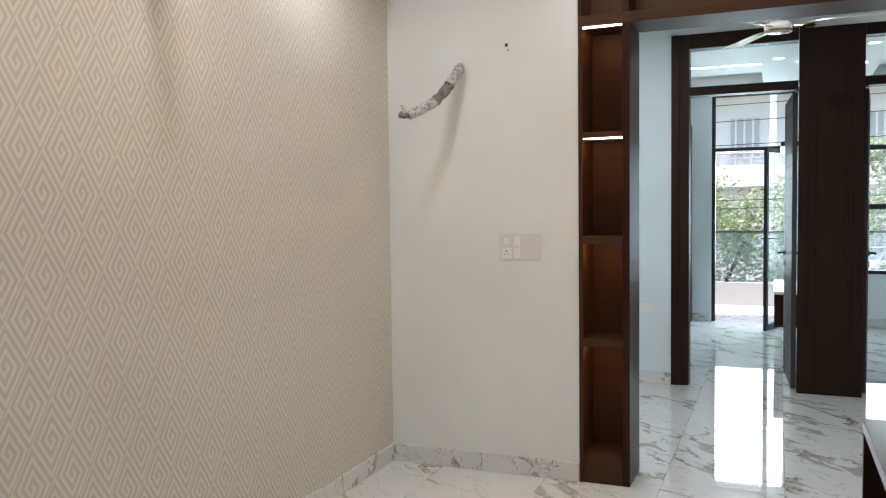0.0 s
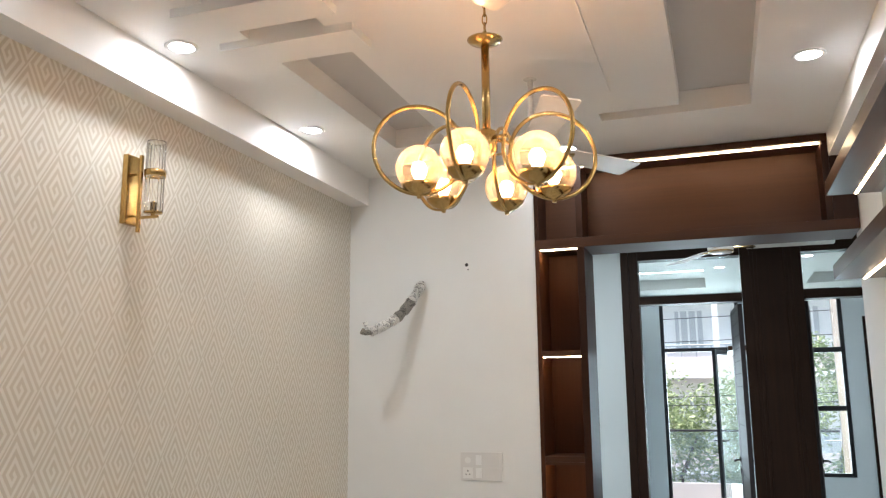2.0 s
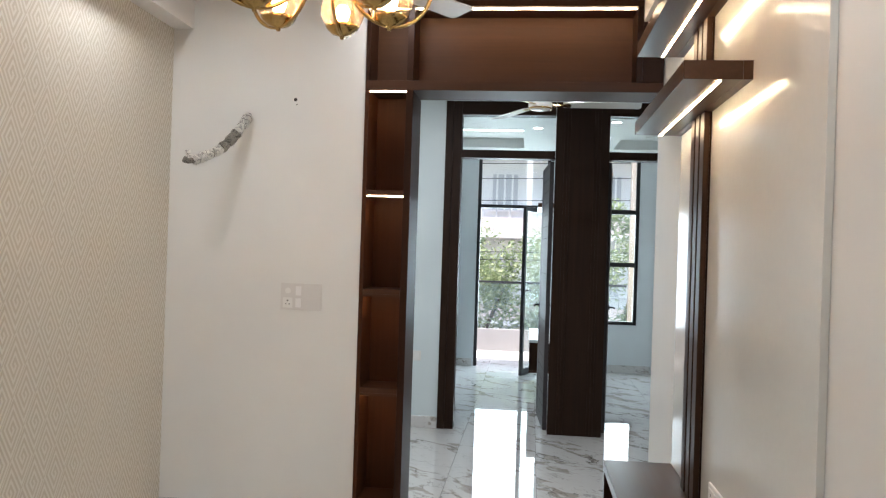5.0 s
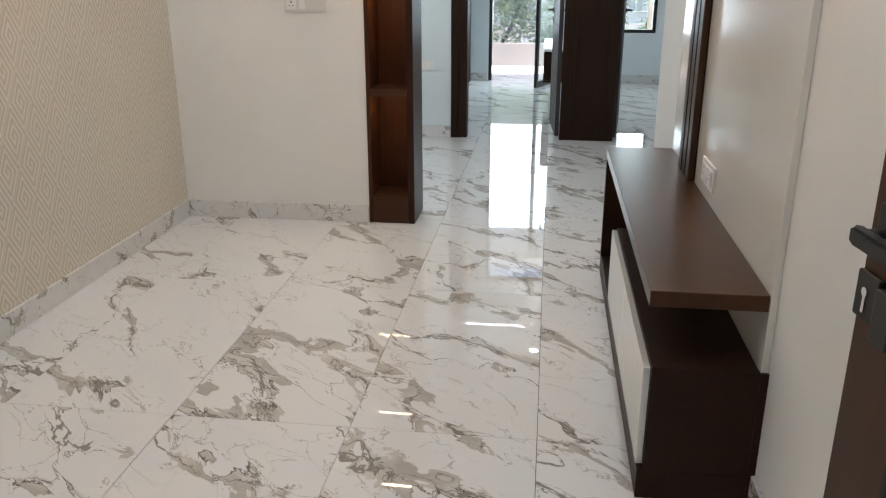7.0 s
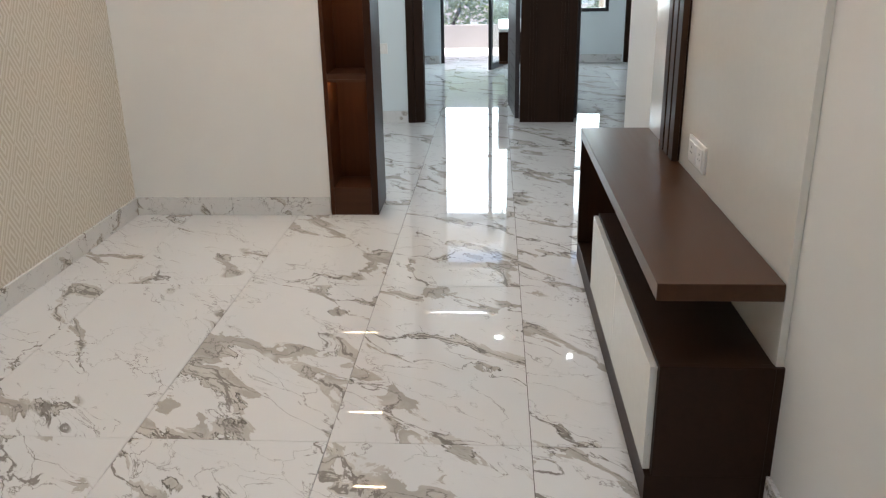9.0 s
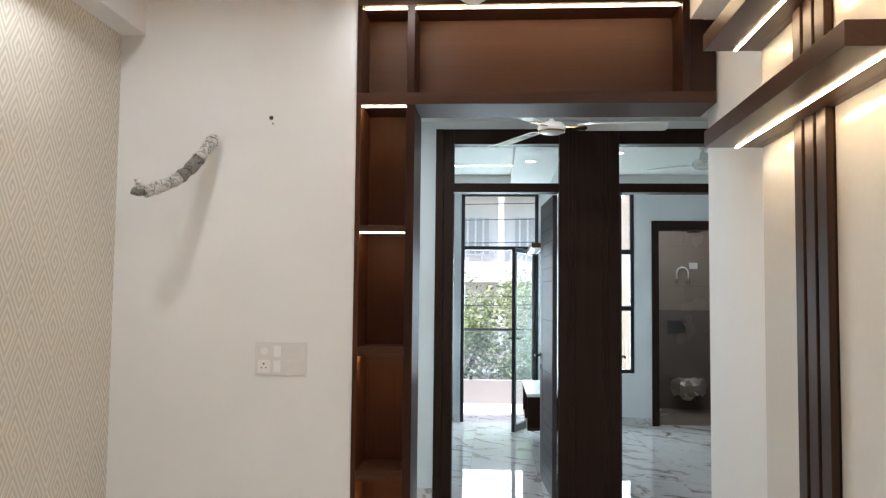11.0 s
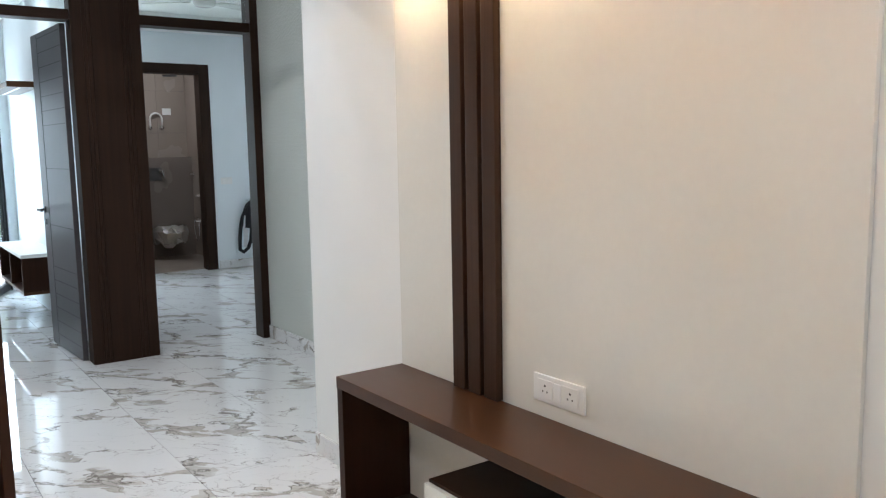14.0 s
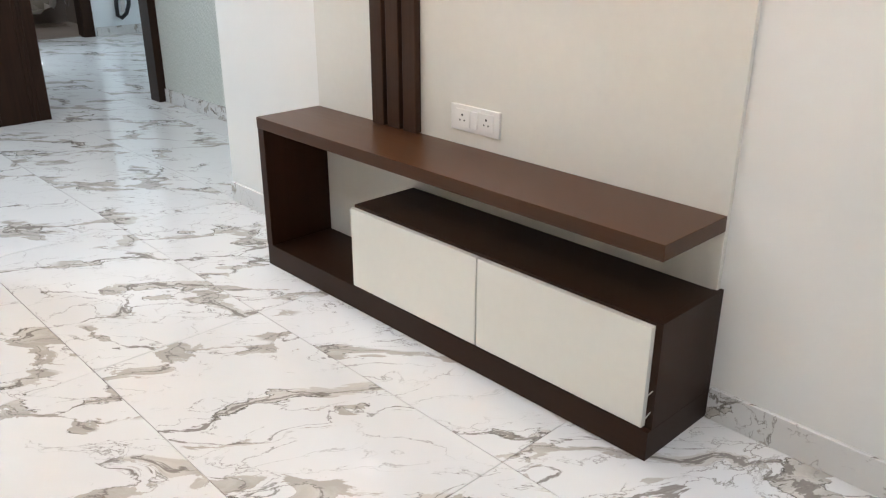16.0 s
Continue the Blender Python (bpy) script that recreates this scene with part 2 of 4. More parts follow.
WHITE = paint("white_paint", (0.785, 0.78, 0.75))
COOL = paint("pale_blue_paint", (0.76, 0.81, 0.825))
# pale blue again, but bluer: the passage's cool light is put into the colour
PASSAGE = paint("passage_cool_lit_paint", (0.71, 0.785, 0.80))
CEIL = paint("ceiling_paint", (0.80, 0.78, 0.75), 0.6, 0.015)
# channel bottoms, greyer and darker than the ceiling around them
GREYC = paint("recess_grey_beige", (0.60, 0.565, 0.53), 0.6, 0.02)
PAPER = wallpaper("embossed_wallpaper", (0.53, 0.478, 0.388), (0.60, 0.548, 0.455), (0.75, 0.72, 0.65), 1, 0.152, 0.256)
SAGE = wallpaper("sage_wallpaper", (0.45, 0.48, 0.43), (0.51, 0.53, 0.48), (0.73, 0.75, 0.70), 1, 0.10, 0.17)
CREAM = plain("cream_laminate", (0.725, 0.705, 0.645), 0.15, 0, 0.02)
DOORCREAM = plain("cream_gloss_laminate", (0.755, 0.745, 0.68), 0.22, 0, 0.02)
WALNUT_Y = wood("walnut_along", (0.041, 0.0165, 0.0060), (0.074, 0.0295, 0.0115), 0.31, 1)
# upright panels of the same walnut, with the unit's shade put into the colour
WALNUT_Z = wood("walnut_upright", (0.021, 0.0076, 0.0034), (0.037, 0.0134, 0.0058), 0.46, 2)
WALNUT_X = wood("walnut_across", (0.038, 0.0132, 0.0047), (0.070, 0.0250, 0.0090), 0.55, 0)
for m in (WALNUT_Y, WALNUT_X):
    m.node_tree.nodes["Principled BSDF"].inputs["Specular IOR Level"].default_value = 0.27
# brighter, redder walnut copy: LED glow in the niches is put into the colour
LIT_WALNUT = wood("walnut_led_lit", (0.046, 0.0150, 0.0054), (0.080, 0.0265, 0.0098), 0.5, 2)
# console walnut darkened: shade on the carcass is put into its colour
CARCASS = wood("shaded_walnut_carcass", (0.019, 0.0080, 0.0037), (0.034, 0.0143, 0.0065), 0.42, 1)
WENGE_Z = wood("wenge_upright", (0.013, 0.0055, 0.0028), (0.033, 0.0150, 0.0078), 0.52, 2)
WENGE_X = wood("wenge_across", (0.013, 0.0055, 0.0028), (0.032, 0.0146, 0.0076), 0.52, 0)
DOORW = wood("door_veneer", (0.050, 0.0230, 0.0130), (0.085, 0.0410, 0.0240), 0.40, 2)
SLATW = wood("slat_veneer", (0.030, 0.0145, 0.0085), (0.068, 0.036, 0.022), 0.36, 2)
GREYDOOR = wood("grey_door_laminate", (0.050, 0.045, 0.047), (0.080, 0.073, 0.076), 0.46, 1)
TILE = marble("polished_marble_tile", True)
SKIRT = marble("marble_skirting", True, 1.7)
GROUT = plain("grout", (0.13, 0.12, 0.105), 0.8)
BRASS = plain("brushed_brass", (0.52, 0.34, 0.125), 0.20, 1, 0.05)
CHROME = plain("chrome", (0.75, 0.75, 0.76), 0.12, 1, 0.02)
BLACK = plain("black_metal", (0.011, 0.011, 0.012), 0.48)
PLASTIC = plain("white_plastic", (0.80, 0.79, 0.76), 0.32, 0, 0.01)
FANW = plain("fan_enamel", (0.72, 0.70, 0.66), 0.10, 0, 0.02)
DARKHOLE = plain("dark_hole", (0.02, 0.018, 0.016), 0.7)
LED = glow("warm_led", (1.0, 0.76, 0.46), LEDS)
SPOT = glow("downlight_disc", (0.90, 0.96, 1.0), 9)
BULB = glow("warm_bulb", (1.0, 0.57, 0.30), BULBS)
GLASS = clear("window_glass", (0.95, 0.98, 0.97), 0.15, haze=0.012)
RAILGLASS = clear("hazy_rail_glass", (0.93, 0.97, 0.97), 0.15, haze=0.12)
AMBER = lustre("amber_lustre_glass")
RIBBED = clear("ribbed_glass", (0.96, 0.96, 0.94), 2.2, 0.06)

# ---- building helpers ----


def box(bm, x0, y0, z0, x1, y1, z1, bevel=0.0):
    r = bmesh.ops.create_cube(bm, size=1, matrix=Matrix.Translation(((x0 + x1) / 2, (y0 + y1) / 2, (z0 + z1) / 2)) @ Matrix.Diagonal((abs(x1 - x0), abs(y1 - y0), abs(z1 - z0), 1)))
    if bevel:
        edges = {e for v in r["verts"] for e in v.link_edges}
        bmesh.ops.bevel(bm, geom=list(edges), offset=bevel, segments=2, profile=0.6, affect="EDGES")
    return bm


def slab(*a, bevel=0.0):
    return box(bmesh.new(), *a, bevel=bevel)


def lathe(profile, n=32, m=None, bm=None):
    """A turned solid: profile of (radius, height) pairs round the z axis."""
    bm = bm or bmesh.new()
    rings = []
    for r, z in profile:
        if r < 1e-5:
            rings.append([bm.verts.new((0, 0, z))])
        else:
            rings.append([bm.verts.new((r * math.cos(2 * math.pi * i / n), r * math.sin(2 * math.pi * i / n), z)) for i in range(n)])
    for a, b in zip(rings, rings[1:]):
        for i in range(n):
            j = (i + 1) % n
            if len(a) == 1 and len(b) > 1:
                bm.faces.new((a[0], b[j], b[i]))
            elif len(b) == 1 and len(a) > 1:
                bm.faces.new((a[i], a[j], b[0]))
            elif len(a) > 1:
                bm.faces.new((a[i], a[j], b[j], b[i]))
    new_verts = [v for ring in rings for v in ring]
    if m is not None:
        bmesh.ops.transform(bm, matrix=m, verts=new_verts)
    bmesh.ops.recalc_face_normals(bm, faces=bm.faces)
    return bm


def tube(path, radius, n=10, closed=False, bm=None):
    """A round bar swept along points; radius a number or one per point."""
    bm = bm or bmesh.new()
    pts = [Vector(p) for p in path]
    rings = []
    side = None
    for i, p in enumerate(pts):
        a = pts[i - 1] if (i or closed) else p
        b = pts[(i + 1) % len(pts)] if (i + 1 < len(pts) or closed) else p
        d = (b - a).normalized()
        if side is None:
            side = d.orthogonal().normalized()
        side = (side - d * side.dot(d)).normalized()
        up = d.cross(side)
        r = radius[i] if hasattr(radius, "__len__") else radius
        rings.append([bm.verts.new(p + (side * math.cos(2 * math.pi * j / n) + up * math.sin(2 * math.pi * j / n)) * r) for j in range(n)])
    pairs = list(zip(rings, rings[1:]))
    if closed:
        pairs.append((rings[-1], rings[0]))
    for a, b in pairs:
        for j in range(n):
            bm.faces.new((a[j], a[(j + 1) % n], b[(j + 1) % n], b[j]))
    if not closed:
        bm.faces.new(rings[0][::-1])
        bm.faces.new(rings[-1])
    bmesh.ops.recalc_face_normals(bm, faces=bm.faces)
    return bm


def prism(outline, z0, z1, bevel=0.0):
    """An upright solid from a flat outline."""
    bm = bmesh.new()
    low = [bm.verts.new((x, y, z0)) for x, y in outline]
    high = [bm.verts.new((x, y, z1)) for x, y in outline]
    bm.faces.new(low[::-1])
    bm.faces.new(high)
    for i in range(len(low)):
        j = (i + 1) % len(low)
        bm.faces.new((low[i], low[j], high[j], high[i]))
    bmesh.ops.recalc_face_normals(bm, faces=bm.faces)
    if bevel:
        bmesh.ops.bevel(bm, geom=list(bm.edges), offset=bevel, segments=2, affect="EDGES")
    return bm


def mesh(name, bm, material, smooth=False):
    me = bpy.data.meshes.new(name)
    bm.to_mesh(me)
    bm.free()
    me.materials.append(material)
    if smooth:
        me.polygons.foreach_set("use_smooth", [True] * len(me.polygons))
    return me


def part(name, bm, material, parent, label="", smooth=False):
    ob = new(name, mesh(name, bm, material, smooth))
    ob.parent = parent
    if parent.type == "EMPTY":
        ob.matrix_parent_inverse = Matrix.Translation(-parent.location)
    return tagged(ob, label=label)


def thing(name, label, category, at=(0, 0, 0), group="", kind=""):
    ob = new(name)
    ob.empty_display_size = 0.1
    ob.location = at
    return tagged(ob, label, category, group, kind)


def structure(name, bm, material, label, category):
    return tagged(new(name, mesh(name, bm, material)), label, category, kind="structure")


# ---- the large structure ----
CZ = 2.90       # ceiling
XL, XR = -2.0, 0.71     # living room side walls
YW, YB = 3.44, 3.75     # end wall, front and back
YP = 6.05       # glazed partition
YF = 10.0       # far wall with the windows
YS = -2.6       # wall behind
XE, XO = 1.54, 3.6      # side of the passage, end of the second bedroom

structure("floor", slab(-3.3, -2.75, -0.12, 3.7, 11.9, -0.006), GROUT, "grey grout bed under the floor tiles", "floor")
structure("wall_west", slab(XL - 0.15, YS - 0.15, 0, XL, YW, CZ + 0.15), PAPER, "wall in cream embossed lozenge wallpaper", "wall")
structure("wall_end", slab(XL - 0.15, YW, 0, -0.893, YB, CZ + 0.15), WHITE, "white painted end wall", "wall")
structure("wall_south", slab(XL, YS - 0.15, 0, XR + 0.15, YS, CZ + 0.15), WHITE, "white painted wall", "wall")
bm = slab(XR, 0.26, 0, XR + 0.12, 3.60, CZ + 0.15)
box(bm, XR, YS, 0, XR + 0.12, -0.74, CZ + 0.15)
box(bm, XR, -0.74, 2.40, XR + 0.12, 0.26, CZ + 0.15)
structure("wall_east", bm, WHITE, "white painted wall beside the media panel", "wall")
structure("wall_return", slab(XR + 0.12, 3.48, 0, XE + 0.12, 3.60, CZ + 0.15), WHITE, "white painted return wall", "wall")
structure("wall_passage_east", slab(XE, 3.60, 0, XE + 0.12, YP + 0.06, CZ + 0.15), SAGE, "passage wall in pale sage embossed wallpaper", "wall")
structure("wall_passage_west", slab(XL - 0.15, YB, 0, XL, YP, CZ + 0.15), PASSAGE, "pale blue painted passage wall", "wall")
structure("wall_partition", slab(XL - 0.15, YP, 0, -0.727, YP + 0.12, CZ + 0.15), PASSAGE, "pale blue painted wall beside the door frame", "wall")
bm = slab(-0.727, YP, 2.84, XE, YP + 0.12, CZ + 0.15)
structure("wall_over_partition", bm, COOL, "pale blue wall band above the door frames", "wall")
structure("wall_between_bedrooms", slab(0.36, YP + 0.13, 0, 0.52, YF, CZ + 0.15), COOL, "pale blue dividing wall between the bedrooms", "wall")
# far wall with the balcony door opening, the window and the bathroom door
bm = slab(-3.2, YF, 0, -0.70, YF + 0.16, CZ + 0.15)
box(bm, -0.70, YF, 2.87, 0.27, YF + 0.16, CZ + 0.15)
box(bm, 0.27, YF, 0, 0.72, YF + 0.16, CZ + 0.15)
box(bm, 0.72, YF, 0, 1.45, YF + 0.16, 0.63)
box(bm, 0.72, YF, 2.89, 1.45, YF + 0.16, CZ + 0.15)
box(bm, 1.45, YF, 0, 1.66, YF + 0.16, CZ + 0.15)
box(bm, 1.66, YF, 2.52, 2.575, YF + 0.16, CZ + 0.15)
box(bm, 2.575, YF, 0, XO, YF + 0.16, CZ + 0.15)
structure("wall_north", bm, COOL, "pale blue outer wall with door and window openings", "wall")
structure("wall_bedroom_west", slab(-3.3, YP + 0.12, 0, -3.2, YF, CZ + 0.15), COOL, "pale blue bedroom wall", "wall")
structure("wall_bedroom_east", slab(XO, YP, 0, XO + 0.1, YF, CZ + 0.15), COOL, "pale blue bedroom wall", "wall")
structure("wall_bedroom_south", slab(XE + 0.12, YP - 0.06, 0, XO, YP + 0.06, CZ + 0.15), COOL, "pale blue bedroom wall", "wall")
structure("wall_bedroom_back", slab(-3.2, YP + 0.12, 0, XL - 0.15, YP + 0.2, CZ + 0.15), COOL, "pale blue bedroom wall", "wall")

# living room ceiling: sunk channels round a middle field, with dropped bars across them;
# the two halves of the pattern are set slightly out of step
MX = -0.64
PATTERN_Y = {-1: 1.475, 1: 1.415}


def ceiling_depth(x, y):
    dx, dy = abs(x - MX), abs(y - PATTERN_Y[-1 if x < MX else 1])
    if 0.46 < dx < 0.99 and 0.06 < dy < 0.225:
        return -0.03
    if 0.565 < dx < 0.868 and dy < 1.465:
        return 0.10
    if 1.36 < dy < 1.465 and 0.205 < dx < 0.868:
        return 0.10
    if dx < 0.295 and dy < 1.08:
        return -0.014
    return 0.0


def cuts(lo, hi, mid, steps):
    return sorted(c for c in {lo, hi, *[mid + s for s in steps], *[mid - s for s in steps]} if lo <= c <= hi)


bm, recess = bmesh.new(), bmesh.new()
for side, lo, hi in ((-1, XL, MX), (1, MX, XR)):
    xs = cuts(lo, hi, MX, (0.205, 0.295, 0.46, 0.565, 0.868, 0.99))
    ys = cuts(YS, YW, PATTERN_Y[side], (0.06, 0.225, 1.08, 1.36, 1.465))
    for x0, x1 in zip(xs, xs[1:]):
        for y0, y1 in zip(ys, ys[1:]):
            d = ceiling_depth((x0 + x1) / 2, (y0 + y1) / 2)
            box(bm, x0, y0, CZ + d + (0.004 if d > 0.05 else 0), x1, y1, CZ + 0.15)
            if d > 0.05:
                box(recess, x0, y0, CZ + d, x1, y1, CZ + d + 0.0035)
structure("ceiling_recess", recess, GREYC, "grey-beige bottoms of the sunk ceiling channels", "ceiling")
structure("ceiling", bm, CEIL, "white plaster ceiling with sunk channels and bars", "ceiling")
bm = slab(XL, YS, 2.735, -1.885, YW, CZ)
structure("soffit_west", bm, CEIL, "white plaster soffit along the wallpapered wall", "soffit")
structure("soffit_east", slab(0.595, YS, 2.78, XR, 3.44, CZ), CEIL, "white plaster soffit above the media wall", "soffit")
structure("ceiling_passage", slab(XL, YW, CZ, XE + 0.12, YP + 0.12, CZ + 0.15), CEIL, "white plaster passage ceiling", "ceiling")
bm = slab(-3.3, YP + 0.12, CZ + 0.10, XO + 0.1, YF + 0.16, CZ + 0.2)
box(bm, 1.54, YF + 0.16, CZ + 0.10, 2.95, 11.85, CZ + 0.2)
for x0, x1 in ((-3.2, 0.36), (0.52, XO)):
    box(bm, x0, YP + 0.12, CZ - 0.02, x1, YP + 0.75, CZ + 0.10)
    box(bm, x0, 9.4, CZ - 0.02, x1, YF, CZ + 0.10)
    box(bm, x0, YP + 0.75, CZ - 0.02, x0 + 0.5, 9.4, CZ + 0.10)
    box(bm, x1 - 0.45, YP + 0.75, CZ - 0.02, x1, 9.4, CZ + 0.10)
structure("ceiling_bedrooms", bm, CEIL, "white plaster bedroom ceiling with a tray", "ceiling")


def skirting(name, x0, y0, x1, y1):
    """Marble tile strips about 0.6 m long along a wall."""
    root = thing(name, "white veined marble skirting tiles", "skirting", (x0, y0, 0), kind="structure")
    long = max(abs(x1 - x0), abs(y1 - y0))
    n = max(1, round(long / 0.6))
    for i in range(n):
        a, b = i / n, (i + 1) / n
        g = 0.0015
        if abs(x1 - x0) > abs(y1 - y0):
            bm = slab(x0 + (x1 - x0) * a + g, y0, 0, x0 + (x1 - x0) * b - g, y1, 0.10, bevel=0.002)
        else:
            bm = slab(x0, y0 + (y1 - y0) * a + g, 0, x1, y0 + (y1 - y0) * b - g, 0.10, bevel=0.002)
        part("skirting_tile", bm, SKIRT, root)


skirting("baseboard_west", XL, YS, XL + 0.013, YW - 0.014)
skirting("baseboard_end", XL, YW - 0.013, -0.895, YW)
skirting("baseboard_east", XR - 0.013, 0.275, XR, 0.960)
skirting("baseboard_media", XR - 0.013, 2.79, XR, 3.60)
skirting("baseboard_passage", XE - 0.013, 3.62, XE, YP - 0.01)
skirting("baseboard_partition", XL, YP - 0.013, -0.73, YP)
skirting("baseboard_north_west", -3.2, YF - 0.013, -0.72, YF)
skirting("baseboard_north_mid", 0.52, YF - 0.013, 1.64, YF)
skirting("baseboard_north_east", 2.60, YF - 0.013, XO, YF)

PLASTIC3 = plain("greyed_plastic", (0.71, 0.69, 0.66), 0.35, 0, 0.02)
PLASTIC2 = plain("rocker_plastic", (0.82, 0.81, 0.79), 0.3, 0, 0.01)

# ---- living room: display unit across the end of the room ----


def display_unit():
    u = thing("display_unit", "dark walnut open display unit with lit niches over the opening", "shelf unit", (-0.76, YW, 0))
    x0, x1, y0, y1 = -0.893, -0.627, YW - 0.006, YB
    part("side_panel", slab(x0, y0, 0, x0 + 0.022, y1, 2.4035, bevel=0.0015), LIT_WALNUT, u)
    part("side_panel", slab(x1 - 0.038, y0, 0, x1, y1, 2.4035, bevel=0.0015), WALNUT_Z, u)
    part("back_panel", slab(x0 + 0.022, y1 - 0.06, 0.0, x1 - 0.038, y1 - 0.002, 2.4035), LIT_WALNUT, u)
    part("plinth", slab(x0 + 0.023, y0 + 0.002, 0, x1 - 0.039, y1 - 0.061, 0.155, bevel=0.0015), WALNUT_X, u)
    for z in (0.745, 1.287, 1.829):
        part("shelf", slab(x0 + 0.023, y0 + 0.002, z - 0.002, x1 - 0.039, y1 - 0.061, z + 0.026, bevel=0.0015), WALNUT_X, u)
    for z in (0.743, 1.285):
        part("shelf_lip", slab(x0 + 0.023, y0 + 0.002, z - 0.014, x1 - 0.039, y0 + 0.014, z - 0.0002), WALNUT_X, u)
    for z in (0.743, 1.285, 1.827, 2.404):
        part("light_strip", slab(x0 + 0.0235, y0 + 0.030, z - 0.0045, x1 - 0.044, y0 + 0.040, z - 0.0003), LED, u, "warm white LED strip")
    # upper box over the opening
    z0, z1, xe = 2.404, CZ - 0.004, XR - 0.005
    part("bottom_board", slab(x0, y0, z0, xe, y1 - 0.03, z0 + 0.052, bevel=0.0015), WALNUT_X, u)
    part("top_board", slab(x0, y0, z1 - 0.035, 0.594, y1 - 0.03, z1, bevel=0.0015), WALNUT_X, u)
    part("upper_back", slab(x0, y1 - 0.10, z0 + 0.053, xe, y1 - 0.03, z1 - 0.036), WALNUT_X, u)
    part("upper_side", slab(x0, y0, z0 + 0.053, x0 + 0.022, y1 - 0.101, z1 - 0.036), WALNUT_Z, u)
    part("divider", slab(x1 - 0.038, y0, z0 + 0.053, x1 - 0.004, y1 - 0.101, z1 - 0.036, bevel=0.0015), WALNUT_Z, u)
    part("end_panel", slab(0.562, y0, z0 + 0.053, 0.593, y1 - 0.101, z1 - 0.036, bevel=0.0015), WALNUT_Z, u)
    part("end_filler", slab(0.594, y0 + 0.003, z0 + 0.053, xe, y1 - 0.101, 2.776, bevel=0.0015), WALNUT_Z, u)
    part("light_strip", slab(x0 + 0.03, y0 + 0.035, z1 - 0.041, x1 - 0.046, y0 + 0.043, z1 - 0.0355), LED, u, "warm white LED strip")
    part("light_strip", slab(x1 - 0.002, y0 + 0.035, z1 - 0.041, 0.558, y0 + 0.043, z1 - 0.0355), LED, u, "warm white LED strip")


display_unit()


# ---- media wall ----
def media_panel():
    u = thing("wall_cladding", "cream laminate wall cladding with three dark wood slats", "wall cladding", (XR - 0.01, 1.87, 0.09))
    part("panel", slab(0.690, 0.974, 0.09, XR - 0.0005, 2.784, 2.778, bevel=0.002), CREAM, u)
    part("slat_backing", slab(0.683, 2.161, 0.619, 0.6895, 2.398, 2.777), WENGE_Z, u, "dark backing board")
    for a, b in ((2.336, 2.402), (2.247, 2.314), (2.158, 2.226)):
        part("slat", slab(0.661, a, 0.6185, 0.6825, b, 2.777, bevel=0.003), SLATW, u)
    return u


media_panel()


def wall_shelf(label, y0, y1, z0, z1):
    u = thing("wall_shelf", label, "shelf", (0.69, (y0 + y1) / 2, z0), group="lit shelves on the media wall")
    # a hollow box shelf notched round the slats behind it
    bm = slab(0.484, y0, z0, 0.6605, y1, z1, bevel=0.002)
    part("shelf_body", bm, WALNUT_Y, u)
    part("shelf_back", slab(0.661, y0, z0, 0.6895, 2.157, z1), WALNUT_Y, u)
    part("shelf_back", slab(0.661, 2.403, z0, 0.6895, y1, z1), WALNUT_Y, u)
    part("light_strip", slab(0.591, y0 + 0.022, z0 - 0.003, 0.600, y1 - 0.008, z0 - 0.0005), LED, u, "warm white LED strip")


wall_shelf("short dark walnut wall shelf with LED strip beneath", 1.605, 2.78, 2.080, 2.138)
wall_shelf("long dark walnut wall shelf with LED strip beneath", 1.295, 2.783, 2.432, 2.491)


def media_console():
    u = thing("media_console", "low dark walnut media console with cream doors and open niche", "media console", (0.55, 1.88, 0))
    part("top", slab(0.392, 0.972, 0.573, 0.688, 2.783, 0.617, bevel=0.002), WALNUT_Y, u)
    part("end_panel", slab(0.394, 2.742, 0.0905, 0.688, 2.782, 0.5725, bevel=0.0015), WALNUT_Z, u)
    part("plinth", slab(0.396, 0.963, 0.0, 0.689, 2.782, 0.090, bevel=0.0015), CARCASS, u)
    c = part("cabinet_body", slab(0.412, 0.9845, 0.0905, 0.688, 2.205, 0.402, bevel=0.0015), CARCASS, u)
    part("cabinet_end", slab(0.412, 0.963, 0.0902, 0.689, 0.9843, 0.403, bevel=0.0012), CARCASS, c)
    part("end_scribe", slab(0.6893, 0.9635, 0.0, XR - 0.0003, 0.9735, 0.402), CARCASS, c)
    part("door", slab(0.393, 0.983, 0.097, 0.4115, 1.587, 0.392, bevel=0.0015), DOORCREAM, c, "cream laminate door")
    part("door", slab(0.393, 1.593, 0.097, 0.4115, 2.205, 0.392, bevel=0.0015), DOORCREAM, c, "cream laminate door")
    for z0, z1 in ((0.112, 0.150), (0.186, 0.214)):
        part("loose_edge_tape", tube([(0.400, 0.9825, z0), (0.399, 0.975, (z0 + z1) / 2), (0.402, 0.966, z1)], 0.0016, 5), DOORCREAM, c, "strip of white edging peeling off")


media_console()


def wall_plate(name, label, m, w, h, draw, body=None):
    """A modular wiring plate built flat in x (across) and z (up), facing -y, then turned into place."""
    u = thing(name, label, "socket plate")
    part("plate", slab(-w / 2, -0.009, -h / 2, w / 2, 0, h / 2, bevel=0.003), body or PLASTIC, u)
    draw(u)
    u.matrix_basis = m


def rocker(u, x, z, w, h):
    bm = slab(x - w / 2, -0.0145, z - h / 2, x + w / 2, -0.0091, z + h / 2, bevel=0.0012)
    part("rocker", bm, PLASTIC2, u)


